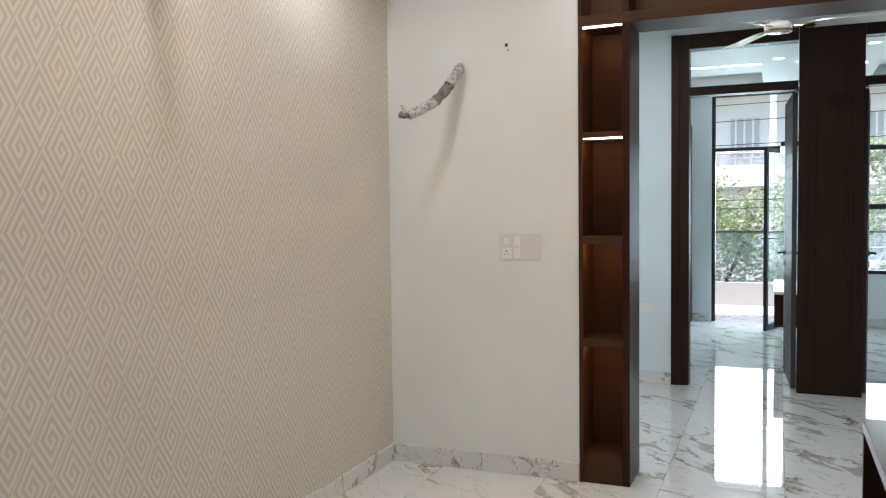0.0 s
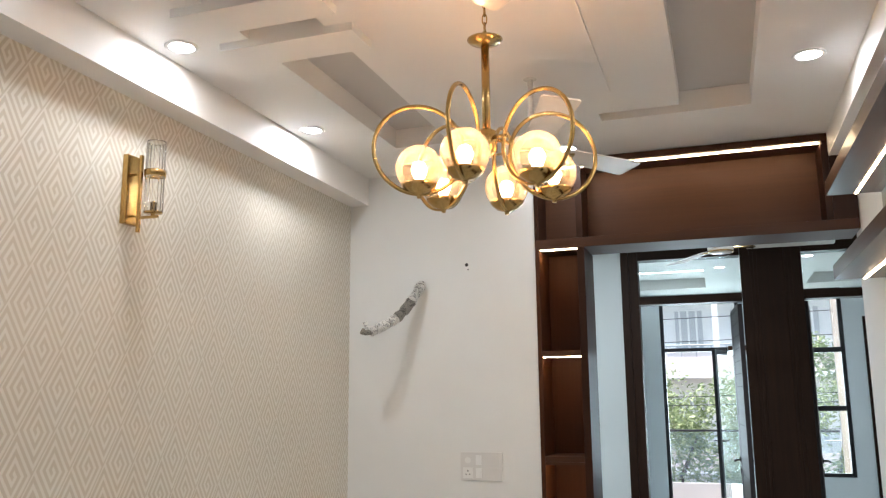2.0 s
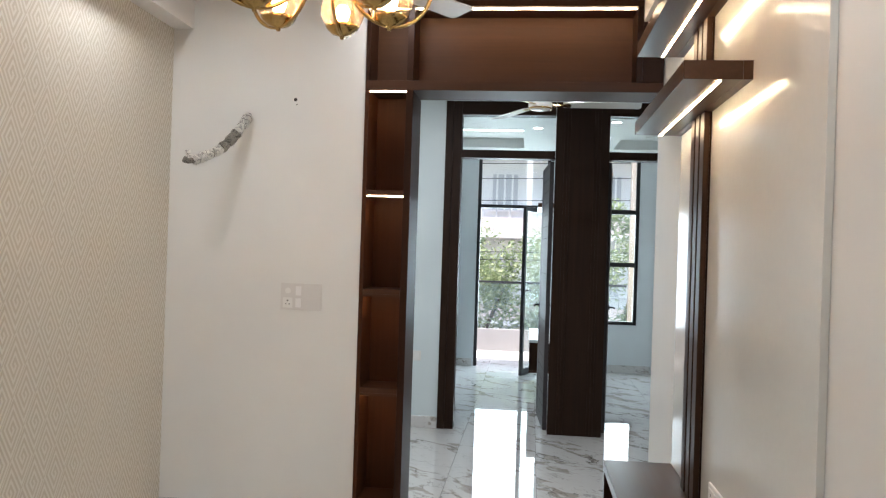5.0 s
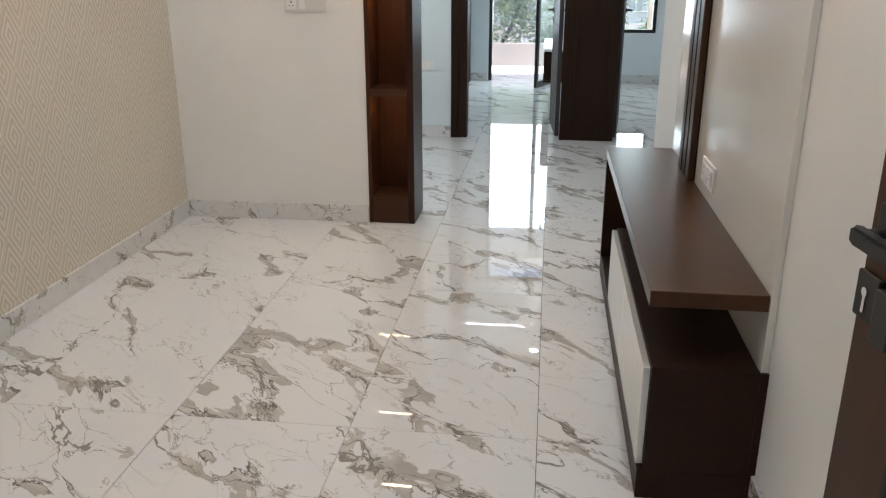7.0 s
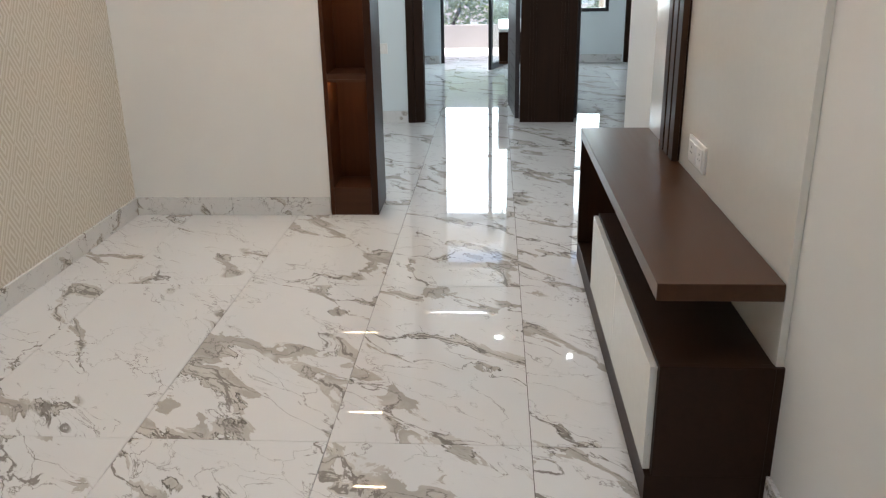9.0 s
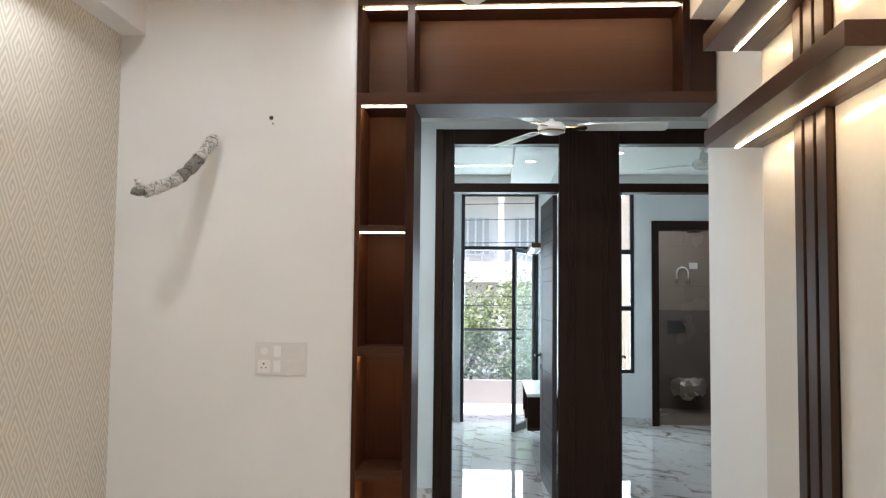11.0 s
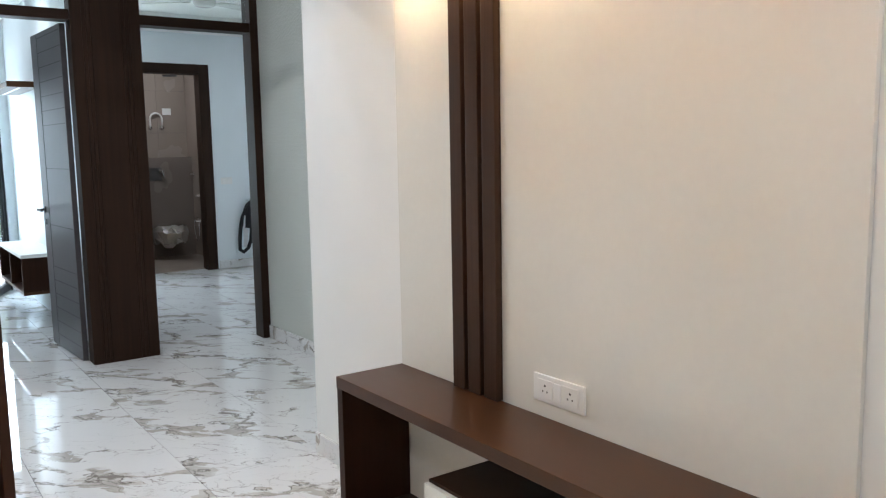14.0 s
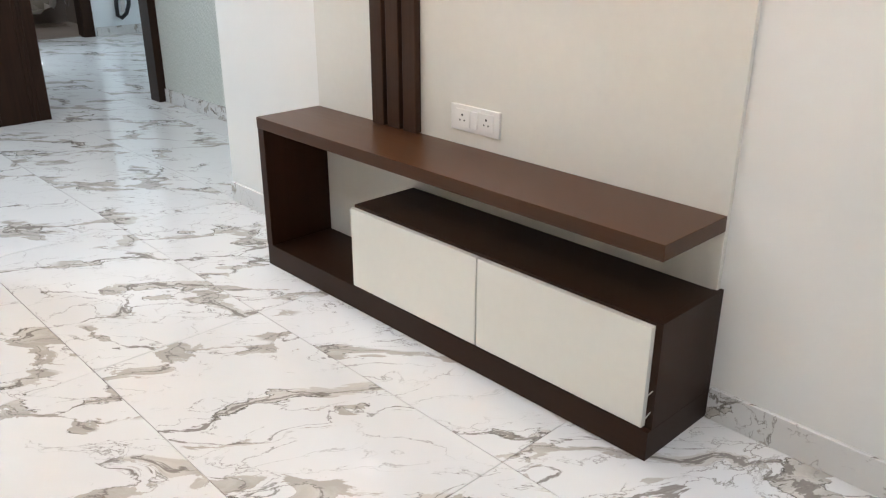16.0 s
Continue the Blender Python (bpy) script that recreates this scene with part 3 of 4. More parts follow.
def pins(u, x, z, r=0.0032):
    for dx, dz, k in ((0, 0.011, 1.3), (-0.010, -0.007, 1), (0.010, -0.007, 1)):
        bm = lathe([(0, 0), (r * k, 0), (r * k, 0.0012), (0, 0.0012)], 12, pose(x + dx, -0.0126, z + dz, -90))
        part("pin_hole", bm, DARKHOLE, u)


def tv_plate(u):
    part("socket_face", slab(-0.088, -0.0125, -0.03, -0.022, -0.0091, 0.03, bevel=0.001), PLASTIC, u)
    pins(u, -0.055, 0.0)
    rocker(u, 0.0, 0.0, 0.03, 0.058)
    part("socket_face", slab(0.022, -0.0125, -0.03, 0.088, -0.0091, 0.03, bevel=0.001), PLASTIC, u)
    pins(u, 0.055, 0.0)


wall_plate("socket_plate", "white double socket and switch plate on the media panel", pose(0.6897, 1.887, 0.7105, 0, 0, -90), 0.223, 0.088, tv_plate)


def ac_plate(u):
    bm = lathe([(0, 0), (0.016, 0), (0.016, 0.003), (0, 0.003)], 20, pose(-0.075, -0.0092, 0.032, 90))
    part("knob", bm, PLASTIC, u)
    part("socket_face", slab(-0.102, -0.0125, -0.062, -0.048, -0.0091, -0.006, bevel=0.001), PLASTIC, u)
    pins(u, -0.075, -0.034)
    for z in (0.032, -0.034):
        rocker(u, -0.015, z, 0.030, 0.050)
        part("blank_cover", slab(0.020, -0.0105, z - 0.028, 0.100, -0.0091, z + 0.028, bevel=0.0006), PLASTIC3, u)


wall_plate("switch_plate", "white twelve module switch and socket plate on the end wall", pose(-1.215, YW - 0.0003, 1.255, 0, 0, 0), 0.232, 0.148, ac_plate, PLASTIC3)


def blank_plate(u):
    rocker(u, -0.03, 0, 0.03, 0.05)
    rocker(u, 0.03, 0, 0.03, 0.05)


wall_plate("switch_plate", "small white switch plate on the bedroom wall", pose(2.74, YF - 0.0003, 1.10, 0, 0, 0), 0.15, 0.085, blank_plate)
wall_plate("switch_plate", "small white switch plate low on the passage wall", pose(-0.95, YP - 0.0003, 0.62, 0, 0, 0), 0.13, 0.085, blank_plate)


# ---- recessed lights ----
def downlight(x, y, watts, z=CZ):
    u = thing("downlight", "round recessed white LED ceiling downlight", "ceiling light", group="recessed downlights")
    part("trim_ring", lathe([(0.046, 0.0), (0.060, 0.0), (0.062, -0.003), (0.058, -0.007), (0.046, -0.005), (0.046, 0.0)], 32), PLASTIC, u, smooth=True)
    part("diffuser", lathe([(0, -0.003), (0.0455, -0.003), (0.0455, -0.0005), (0, -0.0005)], 28), SPOT, u, "glowing frosted disc")
    u.matrix_basis = pose(x, y, z)
    lamp("downlight_beam", "AREA", pose(x, y, z - 0.012), watts, (0.90, 0.96, 1.0), across=0.09)
    return u


for y in (2.52, 1.508, 0.496, -0.516):
    downlight(-1.775, y, SPOTS)
for y in (2.377, 1.425, 0.473, -0.479):
    downlight(0.42, y, SPOTS)
# the western one is an unseen counterpart, added for more light
for x, y in ((0.07, 7.75), (-2.95, 7.75)):
    downlight(x, y, SPOTS * 0.45, CZ - 0.02)
# four unseen lights added to brighten the second bedroom
for x, y in ((0.85, 7.30), (0.85, 8.35), (3.25, 7.30), (3.25, 8.35)):
    downlight(x, y, SPOTS * 0.55, CZ - 0.02)
# unseen light added to brighten the bathroom
downlight(2.0, 10.75, SPOTS * 2.3, CZ + 0.10)
downlight(-0.668, 3.25, SPOTS * 0.5)
downlight(0.25, 4.09, SPOTS * 1.2)
# unseen strong light, added to lift the passage walls
downlight(-0.95, 4.5, SPOTS * 4.6)


# ---- chandelier ----
def chandelier():
    at = Vector((-0.562, 1.30, 0))
    u = thing("chandelier", "brass ring chandelier with six glowing amber glass globes", "chandelier", (at.x, at.y, 2.36))
    M = Matrix.Translation(at)

    def tf(bm):
        bmesh.ops.transform(bm, matrix=M, verts=bm.verts)
        return bm
    part("ceiling_rose", tf(lathe([(0, CZ - 0.031), (0.07, CZ - 0.031), (0.072, CZ - 0.034), (0.055, CZ - 0.045), (0, CZ - 0.048)], 32)), FANW, u, smooth=True)
    chain = bmesh.new()
    z = CZ - 0.045
    i = 0
    while z > 2.655:
        ring = []
        for k in range(12):
            a = 2 * math.pi * k / 12
            c, s = 0.007 * math.cos(a), 0.017 * math.sin(a)
            ring.append((c, 0, z - 0.015 + s) if i % 2 else (0, c, z - 0.015 + s))
        tube(ring, 0.0020, 6, True, chain)
        z -= 0.026
        i += 1
    part("chain", tf(chain), BRASS, u, smooth=True)
    part("cup", tf(lathe([(0, 2.628), (0.012, 2.628), (0.046, 2.640), (0.052, 2.646), (0.030, 2.654), (0.010, 2.662), (0, 2.662)], 32)), BRASS, u, smooth=True)
    part("stem", tf(lathe([(0, 2.32), (0.012, 2.32), (0.012, 2.63), (0, 2.63)], 20)), BRASS, u, smooth=True)
    part("hub", tf(lathe([(0, 2.30), (0.015, 2.30), (0.030, 2.31), (0.030, 2.365), (0.016, 2.375), (0, 2.375)], 24)), BRASS, u, smooth=True)
    for k in range(6):
        a = radians(60 * k + 28.3)
        R = Matrix.Translation(at) @ Matrix.Rotation(a, 4, "Z")

        def place(bm):
            bmesh.ops.transform(bm, matrix=R, verts=bm.verts)
            return bm
        cx, cz, r = 0.194, 2.306, 0.127
        ring = [(cx + r * math.cos(t), 0.0, cz + r * math.sin(t)) for t in [2 * math.pi * j / 48 for j in range(48)]]
        arm = part("ring_arm", place(tube(ring, 0.0062, 10, True)), BRASS, u, smooth=True)
        part("arm_joint", place(tube([(0.025, 0, 2.345), (0.05, 0, 2.342), (0.078, 0, 2.335)], 0.006, 8)), BRASS, arm, smooth=True)
        gz = cz - 0.068
        part("globe_cup", place(lathe([(0, gz - 0.072), (0.006, gz - 0.071), (0.007, gz - 0.062), (0.030, gz - 0.056), (0.046, gz - 0.042), (0.053, gz - 0.030), (0.050, gz - 0.029), (0.043, gz - 0.040), (0.030, gz - 0.052), (0, gz - 0.055)], 24, Matrix.Translation((cx, 0, 0)))), BRASS, arm, smooth=True)
        prof = [(0.066 * math.sin(t), gz + 0.014 - 0.066 * math.cos(t)) for t in [0.55 + (math.pi - 0.55) * j / 18 for j in range(19)]]
        prof[-1] = (0, prof[-1][1])
        g = part("globe", place(lathe(prof, 32, Matrix.Translation((cx, 0, 0)))), AMBER, u, "amber lustre glass globe", smooth=True)
        g.visible_shadow = False
        part("socket", place(lathe([(0, gz - 0.05), (0.013, gz - 0.05), (0.013, gz - 0.022), (0, gz - 0.022)], 14, Matrix.Translation((cx, 0, 0)))), BRASS, g, smooth=True)
        part("bulb", place(lathe([(0, gz - 0.022), (0.011, gz - 0.02), (0.021, gz + 0.004), (0.022, gz + 0.014), (0.014, gz + 0.03), (0, gz + 0.035)], 16, Matrix.Translation((cx, 0, 0)))), BULB, g, "glowing warm bulb", smooth=True)


chandelier()


# ---- ceiling fans ----
def fan(label, x, y, hub_z, turn, span=0.60, top=CZ, count=3, gilt=True, girth=1.0, bell=0.06):
    u = thing("ceiling_fan", label, "ceiling fan")
    drop = top - hub_z
    part("canopy", lathe([(0, drop), (0.062, drop), (0.060, drop - 0.2 * bell), (0.022, drop - bell), (0, drop - bell)], 28), FANW, u, smooth=True)
    part("down_rod", lathe([(0, 0.03), (0.011, 0.03), (0.011, drop - bell + 0.002), (0, drop - bell + 0.002)], 14), FANW, u, smooth=True)
    profile = [(0, -0.050), (0.06, -0.050), (0.088, -0.042), (0.103, -0.018), (0.104, 0.012), (0.085, 0.030), (0.03, 0.040), (0.02, 0.06), (0, 0.06)]
    m = part("motor", lathe([(a * girth, z * girth) for a, z in profile], 36), FANW, u, smooth=True)
    if gilt:
        part("trim_ring", tube([(0.098 * girth * math.cos(t), 0.098 * girth * math.sin(t), -0.034 * girth) for t in [2 * math.pi * j / 40 for j in range(40)]], 0.0055, 8, True), BRASS, m, "gilt trim ring", smooth=True)
    for k in range(count):
        R = Matrix.Rotation(radians(turn + 360 * k / count), 4, "Z")
        pitch = Matrix.Rotation(radians(-9), 4, "X")
        blade = prism([(0.155, -0.045), (0.20, -0.054), (span - 0.02, -0.070), (span - 0.004, -0.064), (span, -0.05), (span + 0.004, 0.050), (span, 0.062), (span - 0.02, 0.067), (0.20, 0.054), (0.155, 0.045)], -0.003, 0.003, 0.001)
        bmesh.ops.transform(blade, matrix=R @ pitch, verts=blade.verts)
        b = part("blade", blade, FANW, u)
        arm = prism([(0.085, -0.022), (0.14, -0.016), (0.20, -0.036), (0.215, 0.0), (0.20, 0.036), (0.14, 0.016), (0.085, 0.022)], -0.009, -0.0035, 0.001)
        bmesh.ops.transform(arm, matrix=R @ pitch, verts=arm.verts)
        part("blade_bracket", arm, BRASS if gilt else FANW, b)
    u.matrix_basis = pose(x, y, hub_z)
    return u


fan("glossy white ceiling fan with a gilt trimmed motor", -0.70, 0.57, 2.64, 61, span=0.57)
fan("glossy white ceiling fan hung before the display unit", -0.632, 2.225, 2.597, 53, span=0.56, bell=0.016)
fan("white ceiling fan hanging in the passage", 0.07, 4.70, 2.565, -2, span=0.68, girth=0.8)
fan("white ceiling fan in the second bedroom", 1.68, 7.53, 2.82, 20, span=0.56, top=CZ + 0.10, gilt=False)


# ---- wall lamp ----
def wall_lamp():
    u = thing("wall_lamp", "brass wall lamp with a ribbed clear glass cylinder", "wall lamp", (XL, 1.535, 2.39))
    plate = part("back_plate", slab(XL, 1.500, 2.252, XL + 0.022, 1.572, 2.512, bevel=0.003), BRASS, u)
    part("upright", slab(XL + 0.046, 1.532, 2.222, XL + 0.058, 1.545, 2.512, bevel=0.002), BRASS, u)
    for z in (2.44, 2.285):
        part("stand_off", tube([(XL + 0.021, 1.538, z), (XL + 0.047, 1.538, z)], 0.005, 8), BRASS, plate, smooth=True)
    cx, cy = XL + 0.098, 1.560
    part("lower_arm", slab(XL + 0.050, 1.533, 2.270, XL + 0.138, 1.543, 2.280, bevel=0.002), BRASS, u)
    part("lamp_holder", lathe([(0, 2.276), (0.008, 2.276), (0.008, 2.292), (0.033, 2.294), (0.033, 2.299), (0.012, 2.303), (0.012, 2.335), (0, 2.34)], 20, Matrix.Translation((cx, cy, 0))), BRASS, u, smooth=True)
    part("collar", lathe([(0.036, 2.432), (0.0395, 2.432), (0.0395, 2.454), (0.036, 2.454), (0.036, 2.432)], 28, Matrix.Translation((cx, cy, 0))), BRASS, u, smooth=True)
    bm = bmesh.new()
    n = 96
    rings = []
    for z in (2.297, 2.563):
        rings.append([bm.verts.new((cx + (0.0335 + 0.0016 * math.cos(16 * a)) * math.cos(a), cy + (0.0335 + 0.0016 * math.cos(16 * a)) * math.sin(a), z)) for a in [2 * math.pi * i / n for i in range(n)]])
    for i in range(n):
        bm.faces.new((rings[0][i], rings[0][(i + 1) % n], rings[1][(i + 1) % n], rings[1][i]))
    part("glass_cylinder", bm, RIBBED, u, "ribbed clear glass", smooth=True)
    part("glass_rim", tube([(cx + 0.034 * math.cos(t), cy + 0.034 * math.sin(t), 2.563) for t in [2 * math.pi * j / 32 for j in range(32)]], 0.0016, 6, True), RIBBED, u, smooth=True)


wall_lamp()


# ---- wrapped air-conditioner pipe stub on the end wall ----
def pipe_stub():
    u = thing("pipe_stub", "taped air-conditioner pipe bundle sticking out of the wall", "pipe", (-1.55, YW, 2.24))
    ctl = [Vector((-1.557, YW + 0.004, 2.248)), Vector((-1.552, YW - 0.045, 2.215)), Vector((-1.606, YW - 0.100, 2.108)), Vector((-1.652, YW - 0.170, 2.036)), Vector((-1.705, YW - 0.240, 1.992)), Vector((-1.735, YW - 0.290, 1.968))]
    pts = []
    for i in range(len(ctl) - 1):
        p0, p1, p2, p3 = ctl[max(i - 1, 0)], ctl[i], ctl[i + 1], ctl[min(i + 2, len(ctl) - 1)]
        for j in range(6):
            t = j / 6
            pts.append(0.5 * ((2 * p1) + (p2 - p0) * t + (2 * p0 - 5 * p1 + 4 * p2 - p3) * t * t + (3 * p1 - p0 - 3 * p2 + p3) * t ** 3))
    pts.append(ctl[-1])
    rad = [0.027 + 0.003 * math.sin(i * 2.1) + 0.002 * math.sin(i * 5.3) for i in range(len(pts))]
    part("tape_wrap", tube(pts[:11], rad[:11], 12), TAPE, u, "crumpled white tape", smooth=True)
    part("foam_sleeve", tube(pts[10:18], [r * 1.04 for r in rad[10:18]], 12), FOAM, u, "grey foam sleeve", smooth=True)
    part("tape_wrap", tube(pts[17:], rad[17:], 12), TAPE, u, "crumpled white tape", smooth=True)
    e = ctl[-1]
    part("pipe_end", tube([e, e + Vector((-0.03, -0.004, -0.006)), e + Vector((-0.052, -0.006, 0.004))], [0.017, 0.015, 0.018], 10), FOAM, u, smooth=True)
    part("pipe_end", tube([e + Vector((0, 0, 0.012)), e + Vector((-0.026, -0.004, 0.022)), e + Vector((-0.034, -0.006, 0.050))], [0.014, 0.013, 0.015], 10), TAPE, u, smooth=True)
    for i in (2, 5, 8, 20, 23, 26):
        d = (pts[i + 1] - pts[i]).normalized()
        s = d.orthogonal().normalized()
        w = d.cross(s)
        ring = [pts[i] + (s * math.cos(t) + w * math.sin(t)) * (rad[i] + 0.0008) + d * 0.012 * math.sin(t) for t in [2 * math.pi * j / 16 for j in range(16)]]
        part("tape_edge", tube(ring, 0.0016, 5, True), FOAM, u, smooth=True)


def crumple(name, colour, rough):
    k = Nodes(name)
    n = k.noise(k.coords(), 38, 5, 0.7, 1.2).outputs[0]
    # crease shade is in the colour: low spots of the relief go dark
    k.base(k.mix(k.ramp(n, [(0.38, 0.0), (0.52, 1.0)]), tuple(c * 0.35 for c in colour), colour), rough)
    k.bump(n, 1.0, 0.02)
    return k.mat


TAPE = crumple("crumpled_tape", (0.82, 0.80, 0.75), 0.4)
FOAM = crumple("grey_foam", (0.30, 0.28, 0.24), 0.7)
pipe_stub()
u = thing("wall_hole", "small dark drilled screw hole in the end wall", "hole", (-1.285, YW, 2.345))
part("plug", lathe([(0, -0.001), (0.009, -0.001), (0.010, 0.0005), (0, 0.0008)], 14, pose(-1.285, YW, 2.345, 90)), DARKHOLE, u)
part("plug", lathe([(0, -0.001), (0.004, -0.001), (0.004, 0.0005), (0, 0.0008)], 10, pose(-1.277, YW, 2.318, 90)), DARKHOLE, u)


# ---- entrance door in the living room wall, standing ajar ----
def main_door():
    u = thing("door_1", "dark brown grooved entrance door ajar with black lever handle", "door", (XR, -0.70, 0), kind="structure")
    y0, y1 = -0.74, 0.26
    part("door_frame", slab(XR - 0.004, y1 - 0.044, 0, XR + 0.11, y1 - 0.001, 2.399, bevel=0.002), DOORW, u)
    part("door_frame", slab(XR - 0.004, y0 + 0.001, 0, XR + 0.11, y0 + 0.044, 2.399, bevel=0.002), DOORW, u)
    part("door_frame", slab(XR - 0.004, y0 + 0.045, 2.355, XR + 0.11, y1 - 0.045, 2.399, bevel=0.002), DOORW, u)
    # the leaf lies along +y from its hinge, its room face towards -x
    turn = pose(XR - 0.0005, y0 + 0.047, 0, 0, 0, 7.6)
    w = 0.908

    def leaf_part(name, bm, material, parent, label="", smooth=False):
        bmesh.ops.transform(bm, matrix=turn, verts=bm.verts)
        return part(name, bm, material, parent, label, smooth)
    d = leaf_part("door_leaf", slab(0.003, 0.0, 0.006, 0.043, w, 2.350, bevel=0.002), DOORW, u)
    leaf_part("groove", slab(0.0012, w - 0.158, 0.02, 0.0028, w - 0.148, 2.33), DARKHOLE, d)
    for i in range(26):
        z = 0.115 + 0.085 * i
        leaf_part("groove", slab(0.0016, 0.02, z, 0.0028, w - 0.159, z + 0.005), DARKHOLE, d)
    leaf_part("rose_plate", slab(-0.006, w - 0.095, 1.005, 0.0015, w - 0.029, 1.080, bevel=0.003), BLACK, d)
    h = leaf_part("lever_handle", tube([(-0.005, w - 0.062, 1.039), (-0.044, w - 0.062, 1.039)], 0.011, 12), BLACK, d, smooth=True)
    leaf_part("lever", prism([(-0.058, w - 0.205), (-0.036, w - 0.205), (-0.034, w - 0.052), (-0.046, w - 0.040), (-0.058, w - 0.055)], 1.026, 1.052, 0.005), BLACK, h)
    k = leaf_part("lock_plate", slab(-0.007, w - 0.064, 0.900, 0.0015, w - 0.004, 0.972, bevel=0.003), BLACK, d)
    leaf_part("lock_case", slab(-0.011, w - 0.112, 0.882, 0.0015, w - 0.0645, 0.962, bevel=0.003), BLACK, d)
    leaf_part("key_cylinder", lathe([(0, 0), (0.0075, 0), (0.0075, 0.003), (0, 0.003)], 16, pose(-0.0072, w - 0.034, 0.944, 0, -90)), CHROME, k)
    leaf_part("key_slot", slab(-0.0098, w - 0.0375, 0.912, -0.0072, w - 0.0305, 0.940, bevel=0.001), CHROME, k)


main_door()


# ---- glazed partition with two door frames ----
def partition():
    u = thing("door_frame_1", "dark wenge door frames with glass transoms and middle pier", "door frame", (0.4, YP, 0), kind="structure")
    y0, y1 = YP - 0.02, YP + 0.13
    part("jamb", slab(-0.727, y0, 0, -0.665, y1, 2.838, bevel=0.002), WENGE_Z, u)
    part("jamb", slab(-0.664, y0 + 0.012, 0, -0.588, y1, 2.838, bevel=0.002), WENGE_Z, u)
    part("jamb", slab(1.477, y0, 0, XE - 0.001, y1, 2.838, bevel=0.002), WENGE_Z, u)
    pier = part("pier", slab(0.222, y0 + 0.008, 0, 0.668, y1, 2.838), WENGE_Z, u)
    xs = (0.218, 0.292, 0.318, 0.344, 0.545, 0.571, 0.597, 0.673)
    for a, b in zip(xs, xs[1:]):
        part("pier_board", slab(a + 0.001, y0, 0, b - 0.001, y0 + 0.0075, 2.838, bevel=0.0015), WENGE_Z, pier)
    for a, b in ((-0.587, 0.217), (0.674, 1.476)):
        part("head", slab(a, y0 + 0.01, 2.722, b, y1, 2.838, bevel=0.002), WENGE_X, u)
        part("transom_bar", slab(a, y0 + 0.01, 2.350, b, y1, 2.418, bevel=0.002), WENGE_X, u)
        g = part("transom_pane", slab(a, YP + 0.055, 2.4185, b, YP + 0.060, 2.7215), GLASS, u, "clear glass transom")
        g.visible_shadow = False


partition()


def bedroom_door(label, hx, hy, ang):
    """A grooved grey laminate leaf; hinge at the origin, the leaf along +y, its face towards -x."""
    u = thing("door_2", label, "door", kind="structure")
    body = part("door_leaf", slab(-0.018, 0.0, 0.006, 0.018, 0.80, 2.345, bevel=0.002), GREYDOOR, u)
    for side in (-1, 1):
        x0, x1 = (-0.0195, -0.0182) if side < 0 else (0.0182, 0.0195)
        for z in [0.10 + 0.105 * i for i in range(22)]:
            if 0.70 < z < 1.62 and (z // 0.105) % 4:
                continue
            part("groove", slab(x0, 0.02, z, x1, 0.62, z + 0.005), DARKHOLE, body)
        part("groove", slab(x0, 0.622, 0.02, x1, 0.627, 2.33), DARKHOLE, body)
        xs = side * 0.019
        part("rose_plate", lathe([(0, 0), (0.024, 0), (0.024, 0.008), (0, 0.008)], 20, pose(xs, 0.735, 1.05, 0, 90 * side)), BLACK, body)
        h = part("lever_handle", tube([(xs, 0.735, 1.05), (xs + side * 0.055, 0.735, 1.05)], 0.009, 10), BLACK, body, smooth=True)
        part("lever", slab(xs + side * 0.045, 0.62, 1.041, xs + side * 0.060, 0.748, 1.059, bevel=0.003), BLACK, h)
        part("key_plate", lathe([(0, 0), (0.022, 0), (0.022, 0.006), (0, 0.006)], 20, pose(xs, 0.735, 0.955, 0, 90 * side)), BLACK, body)
    part("edge_band", slab(-0.0175, 0.8002, 0.01, 0.0175, 0.8012, 2.34), WENGE_Z, body)
    u.matrix_basis = pose(hx, hy, 0, 0, 0, ang)


bedroom_door("open grey-brown grooved bedroom door with black lever", 0.198, YP + 0.134, 3.6)
bedroom_door("open grey-brown grooved bedroom door with black lever", 0.693, YP + 0.134, -6.0)


# ---- bedrooms ----
def frame_bars(u, bars, material=BLACK):
    for b in bars:
        part("frame_bar", slab(*b, bevel=0.003), material, u)


